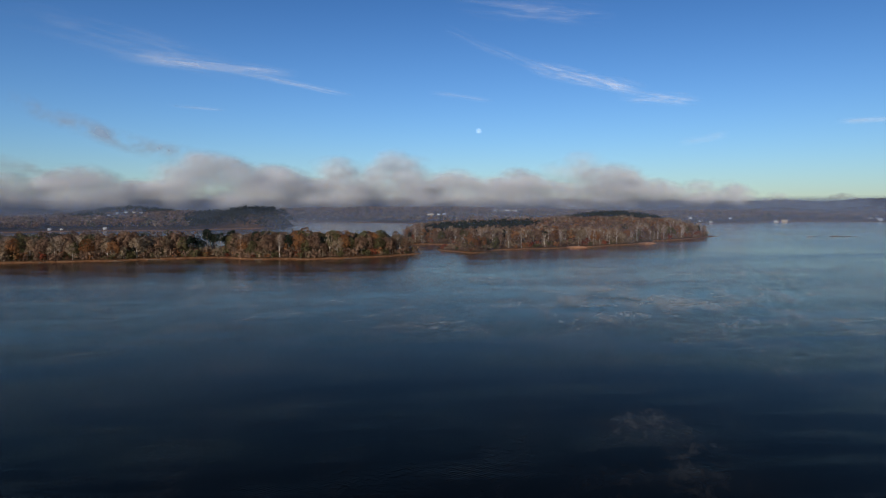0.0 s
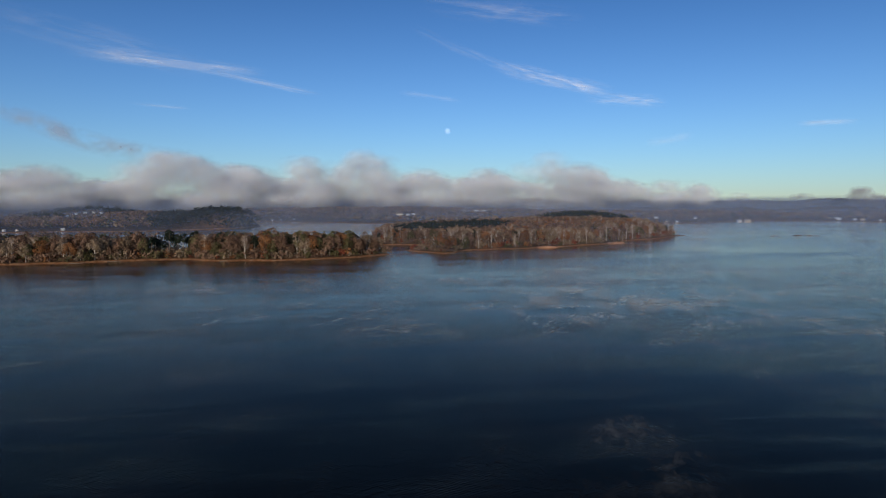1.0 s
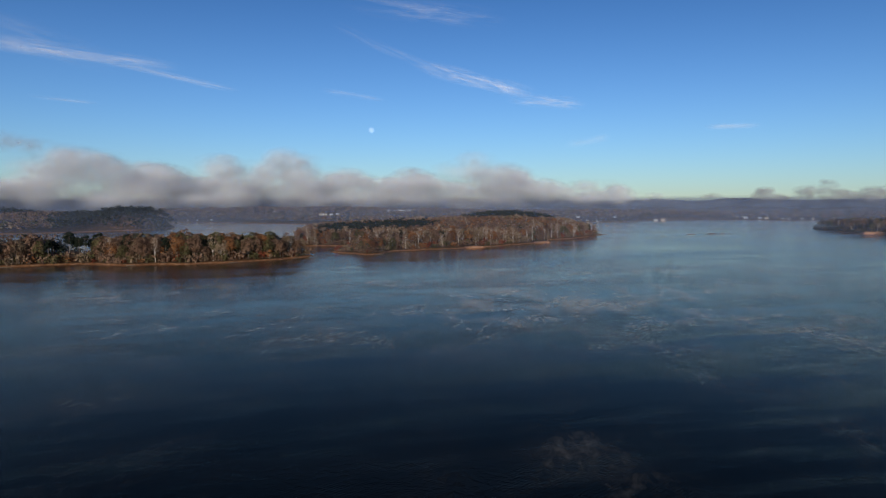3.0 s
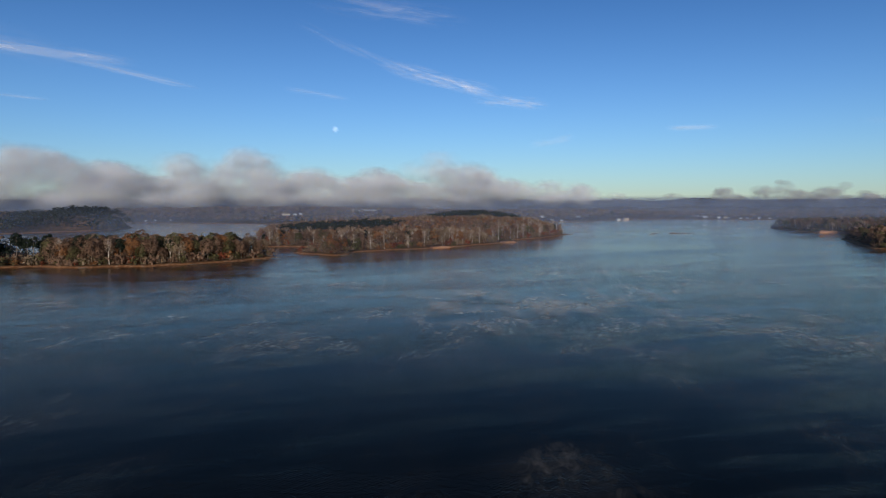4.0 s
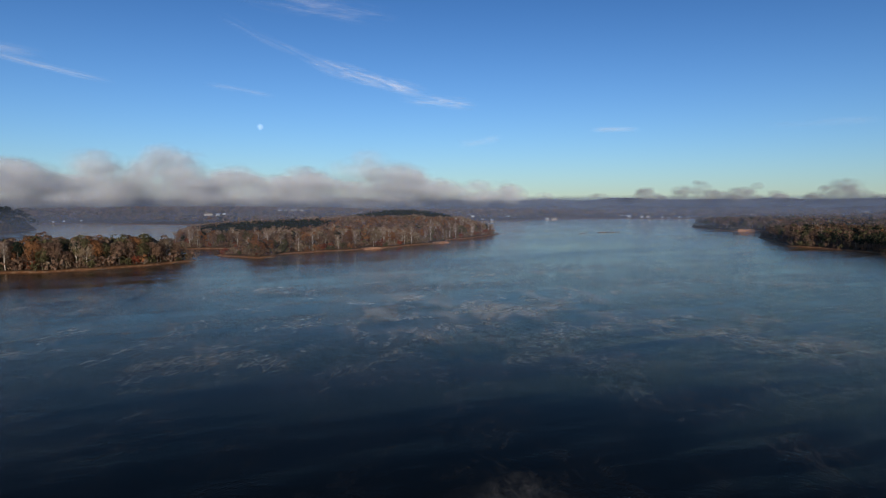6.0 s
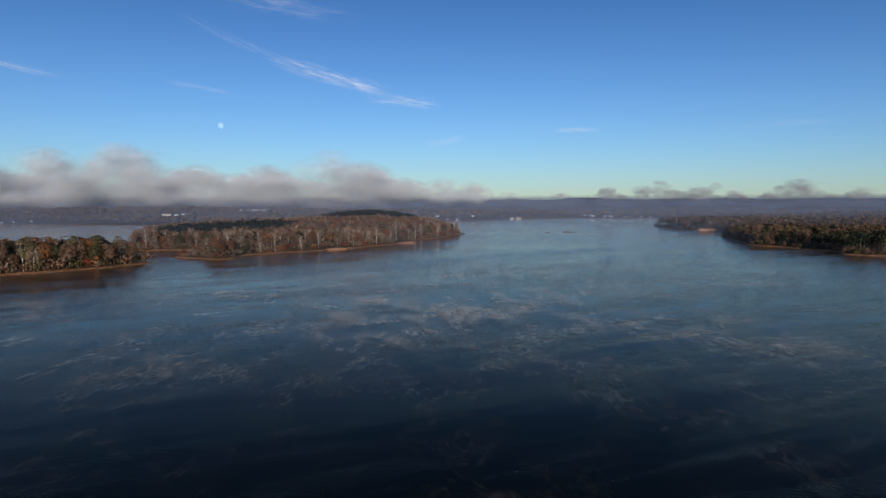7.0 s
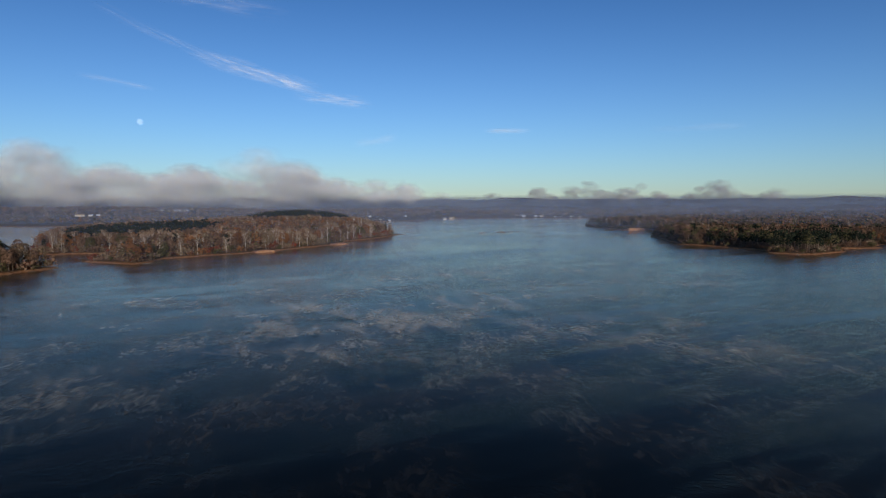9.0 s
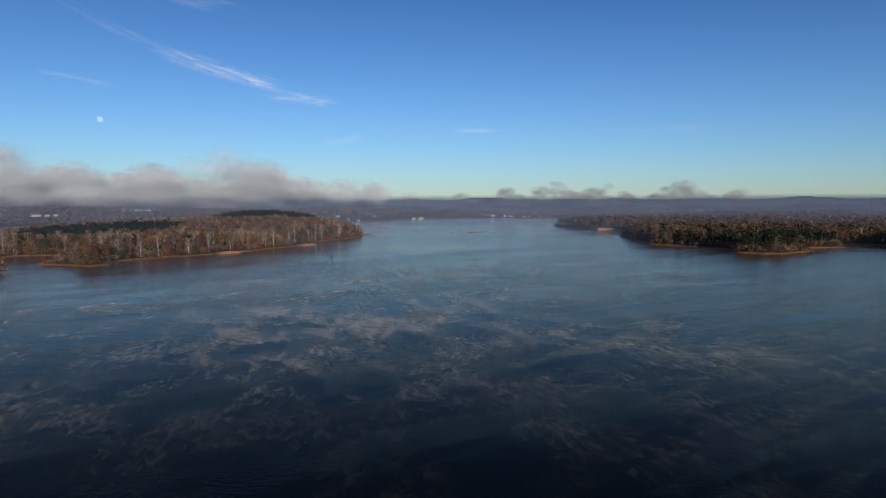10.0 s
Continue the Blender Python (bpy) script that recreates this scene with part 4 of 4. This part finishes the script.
def cloud_of_shells(name, label, billows, az0, az1, count, size, base, floor, material, seed):
    rng = np.random.RandomState(seed)
    co, uvs, fc = [], [], []
    f = grid_faces(7, 16, True)
    while len(co) < count:
        az, r = rng.uniform(az0, az1), rng.uniform(2580, 3480)
        top = bank_top(billows, az, r / 3000, seed, floor)
        if rng.uniform() * 170 > top:
            continue
        high = min(rng.uniform(*size), top * 0.42)
        wide = high * rng.uniform(1.4, 2.8)
        z = 50 + base + (top - base) * rng.uniform(0, 1) ** 0.8 - high * 0.75
        v, uv = billow_shell(az, r, max(z, 50 + base * 0.6), wide, high)
        fc.append(f + 112 * len(co))
        co.append(v)
        uvs.append(uv)
    ob = mesh_object(name, np.concatenate(co), np.concatenate(fc), material, uv=np.concatenate(uvs), flat=False)
    tagged(ob, label, "cloud", kind="stuff")


def build_cloud_bank():
    mt = cloud_material("low_cloud", (0.63, 0.655, 0.685), 0.23, 0.013, 1.7)
    cloud_of_shells("cloud_bank", "low grey and peach morning cloud lying along the hills", BILLOWS, -44, 31, 900, (24, 84), 20, 112, mt, 41)
    # shade of the rags is put into a darker grey than the bank's
    thin = cloud_material("shaded_low_cloud", (0.36, 0.37, 0.40), 0.3, 0.02, 1.3)
    cloud_of_shells("cloud_rags", "thin grey rags of cloud along the ridge", RAGS, 32, 58, 110, (12, 30), 34, 0, thin, 42)


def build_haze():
    """Upright sheets whose blue colour paints distance haze between the shores, denser with distance."""
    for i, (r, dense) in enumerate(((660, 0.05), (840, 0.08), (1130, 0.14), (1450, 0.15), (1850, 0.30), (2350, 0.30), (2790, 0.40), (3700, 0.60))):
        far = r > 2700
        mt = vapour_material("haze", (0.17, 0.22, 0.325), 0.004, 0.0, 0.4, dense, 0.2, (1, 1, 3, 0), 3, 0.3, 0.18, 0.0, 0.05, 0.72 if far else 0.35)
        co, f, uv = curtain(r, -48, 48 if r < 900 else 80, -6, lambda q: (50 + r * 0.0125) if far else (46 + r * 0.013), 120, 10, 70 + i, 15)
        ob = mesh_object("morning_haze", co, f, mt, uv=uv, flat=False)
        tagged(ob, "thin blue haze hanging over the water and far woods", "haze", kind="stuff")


def strip(name, a, b, width, r, material, label, bend=0.0):
    """A long thin cloud between two headings (degrees across and up)."""
    n = 40
    co, uv = [], []
    for j in range(9):
        for i in range(n):
            t = i / (n - 1)
            az = a[0] + (b[0] - a[0]) * t
            up = a[1] + (b[1] - a[1]) * t + bend * math.sin(t * math.pi) + (j / 8 - 0.5) * width
            co.append(heading_point(az, up, r + 8 * math.sin(i * 0.15 + j * 0.3)))
            uv.append((t, j / 8))
    ob = mesh_object(name, co, grid_faces(9, n), material, uv=uv, flat=False)
    tagged(ob, label, "cloud", "clouds")


def build_sky_clouds():
    def ice(name, seed, opacity, lo=0.38, hi=0.85, along=(3.4, 4.2)):
        return vapour_material(name, (0.92, 0.92, 0.92), seed, lo, hi, opacity, 0.0, None, 5, 0.1, 0.5, 0.4, 0.35, 0.5, along)
    grey = vapour_material("grey_scud", (0.40, 0.40, 0.43), 0.009, 0.34, 0.72, 0.6, 0.0, (1, 1, 1.5, 0), 3, 0.3, 0.5, 0.0, 0.35, 0.5)
    r = 4700
    label = "thin white streak of high ice cloud"
    strip("cirrus_cloud", (2.5, 15.0), (13.5, 10.7), 1.1, r, ice("ice_cloud", 1.0, 0.22), label, -0.15)
    strip("cirrus_cloud", (9.5, 11.9), (20.5, 9.1), 1.7, r, ice("ice_cloud", 2.0, 0.5, 0.32, 0.8), label)
    strip("cirrus_cloud", (17.5, 9.0), (24.5, 8.3), 1.3, r, ice("ice_cloud", 3.0, 0.38, 0.32, 0.8), label)
    strip("cirrus_cloud", (-32, 13.6), (-13, 10.8), 3.2, r, ice("ice_cloud", 4.0, 0.14), label, 0.2)
    strip("cirrus_cloud", (-24.5, 11.5), (-8.8, 10.6), 1.5, r, ice("ice_cloud", 5.0, 0.5, 0.3, 0.85), label, 0.15)
    strip("cirrus_cloud", (-14, 10.7), (-4.5, 9.2), 0.7, r, ice("ice_cloud", 6.0, 0.34, 0.3, 0.8), label)
    strip("cirrus_cloud", (3, 16.9), (18, 15.2), 2.4, r, ice("ice_cloud", 7.0, 0.24), label)
    strip("cirrus_cloud", (33.5, 6.1), (38, 6.1), 0.6, r, ice("ice_cloud", 8.0, 0.3, 0.25, 0.8, (1.5, 1.6)), label)
    strip("cirrus_cloud", (22.5, 5.0), (26.5, 5.6), 0.9, r, ice("ice_cloud", 9.0, 0.2, 0.25, 0.8, (1.5, 1.6)), label)
    strip("cirrus_cloud", (1.5, 9.6), (7.5, 8.8), 0.6, r, ice("ice_cloud", 10.0, 0.16, 0.25, 0.8, (1.5, 1.6)), label)
    strip("cirrus_cloud", (-20, 7.9), (-15, 7.7), 0.4, r, ice("ice_cloud", 11.0, 0.2, 0.25, 0.8, (1.5, 1.6)), label)
    strip("cirrus_cloud", (47, 6.0), (55, 6.0), 0.8, r, ice("ice_cloud", 12.0, 0.12, 0.25, 0.8, (2.0, 1.6)), label)
    label = "ragged grey scrap of low cloud"
    strip("scud_cloud", (-31, 7.8), (-20.0, 3.9), 2.2, 2600, grey, label)
    strip("scud_cloud", (-25, 5.3), (-16.5, 3.6), 2.0, 2620, grey, label)
    strip("scud_cloud", (-33, 3.6), (-24, 1.4), 1.8, 2640, grey, label)


build_moon()
build_cloud_bank()
build_sky_clouds()
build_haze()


# ---- steam rising off the cold lake ----
def steam_material():
    """Steam in tatters that lean as they rise; the sheet's U says how much of it there is, its V how high."""
    m, n, out = mat("steam")
    uv = n.nodes.new("ShaderNodeUVMap")
    sep = node(n, "ShaderNodeSeparateXYZ", Vector=uv.outputs[0])
    geo = n.nodes.new("ShaderNodeNewGeometry")
    p = node(n, "ShaderNodeSeparateXYZ", Vector=geo.outputs["Position"])
    x = math_node(n, "MULTIPLY", math_node(n, "SUBTRACT", p.outputs[0], math_node(n, "MULTIPLY", p.outputs[2], 0.55)), 0.62)
    # drawn out along y, the viewing depth, so flat slices look upright
    y = math_node(n, "MULTIPLY", math_node(n, "ADD", p.outputs[1], math_node(n, "MULTIPLY", p.outputs[2], 0.5)), 0.2)
    z = math_node(n, "MULTIPLY", p.outputs[2], 0.12)
    lean = node(n, "ShaderNodeCombineXYZ", X=x, Y=y, Z=z).outputs[0]
    tuft = node(n, "ShaderNodeTexNoise", Vector=lean, Scale=0.8, Detail=4.0, Roughness=0.6, Distortion=0.6).outputs[0]
    lane = smooth(n, noise_tex(n, 0.06, 4, 0.6, (1.2, 0.6, 1, 12), 0.5), 0.38, 0.66)
    some = math_node(n, "MULTIPLY", sep.outputs[0], lane)
    body = math_node(n, "ADD", tuft, math_node(n, "MULTIPLY", math_node(n, "SUBTRACT", some, 0.75), 0.14))
    body = math_node(n, "SUBTRACT", body, math_node(n, "MULTIPLY", sep.outputs[1], 0.12))
    a = math_node(n, "MULTIPLY", smooth(n, body, 0.42, 0.68), math_node(n, "MULTIPLY", some, 0.15), True)
    # fixed normal tilted at the sun, so the flat slices shade brighter
    sunward = node(n, "ShaderNodeCombineXYZ", X=-0.15, Y=-0.6, Z=0.78).outputs[0]
    d = node(n, "ShaderNodeBsdfDiffuse", Color=(0.62, 0.58, 0.50, 1), Normal=sunward)
    tr = n.nodes.new("ShaderNodeBsdfTransparent")
    s = node(n, "ShaderNodeMixShader", Fac=a)
    n.links.new(tr.outputs[0], s.inputs[1])
    n.links.new(d.outputs[0], s.inputs[2])
    n.links.new(s.outputs[0], out.inputs[0])
    return m


def build_steam():
    """Slices through the steam at rising heights, thickest in the patches, so that tufts seem upright from the camera.
    """
    a, r = np.meshgrid(np.radians(np.linspace(-40, 74, 76)), np.linspace(75, 760, 70))
    x, y = np.sin(a) * r, np.cos(a) * r
    some = steam_amount(x, y) * (1 - step(r, 520, 760))
    co, uvs, fc = [], [], []
    for i, h in enumerate((0.9, 2.2)):
        co.append(np.stack([x, y, h + ripple(x, y, 25, 90) * 0.1], -1).reshape(-1, 3))
        uvs.append(np.stack([some, 0 * r + h / 3.4], -1).reshape(-1, 2))
        fc.append(grid_faces(70, 76) + 5320 * i)
    ob = mesh_object("steam_wisps", np.concatenate(co), np.concatenate(fc), steam_material(), uv=np.concatenate(uvs), flat=False)
    tagged(ob, "pale wisps of steam fog curling off the dark water", "mist", kind="stuff")


build_steam()
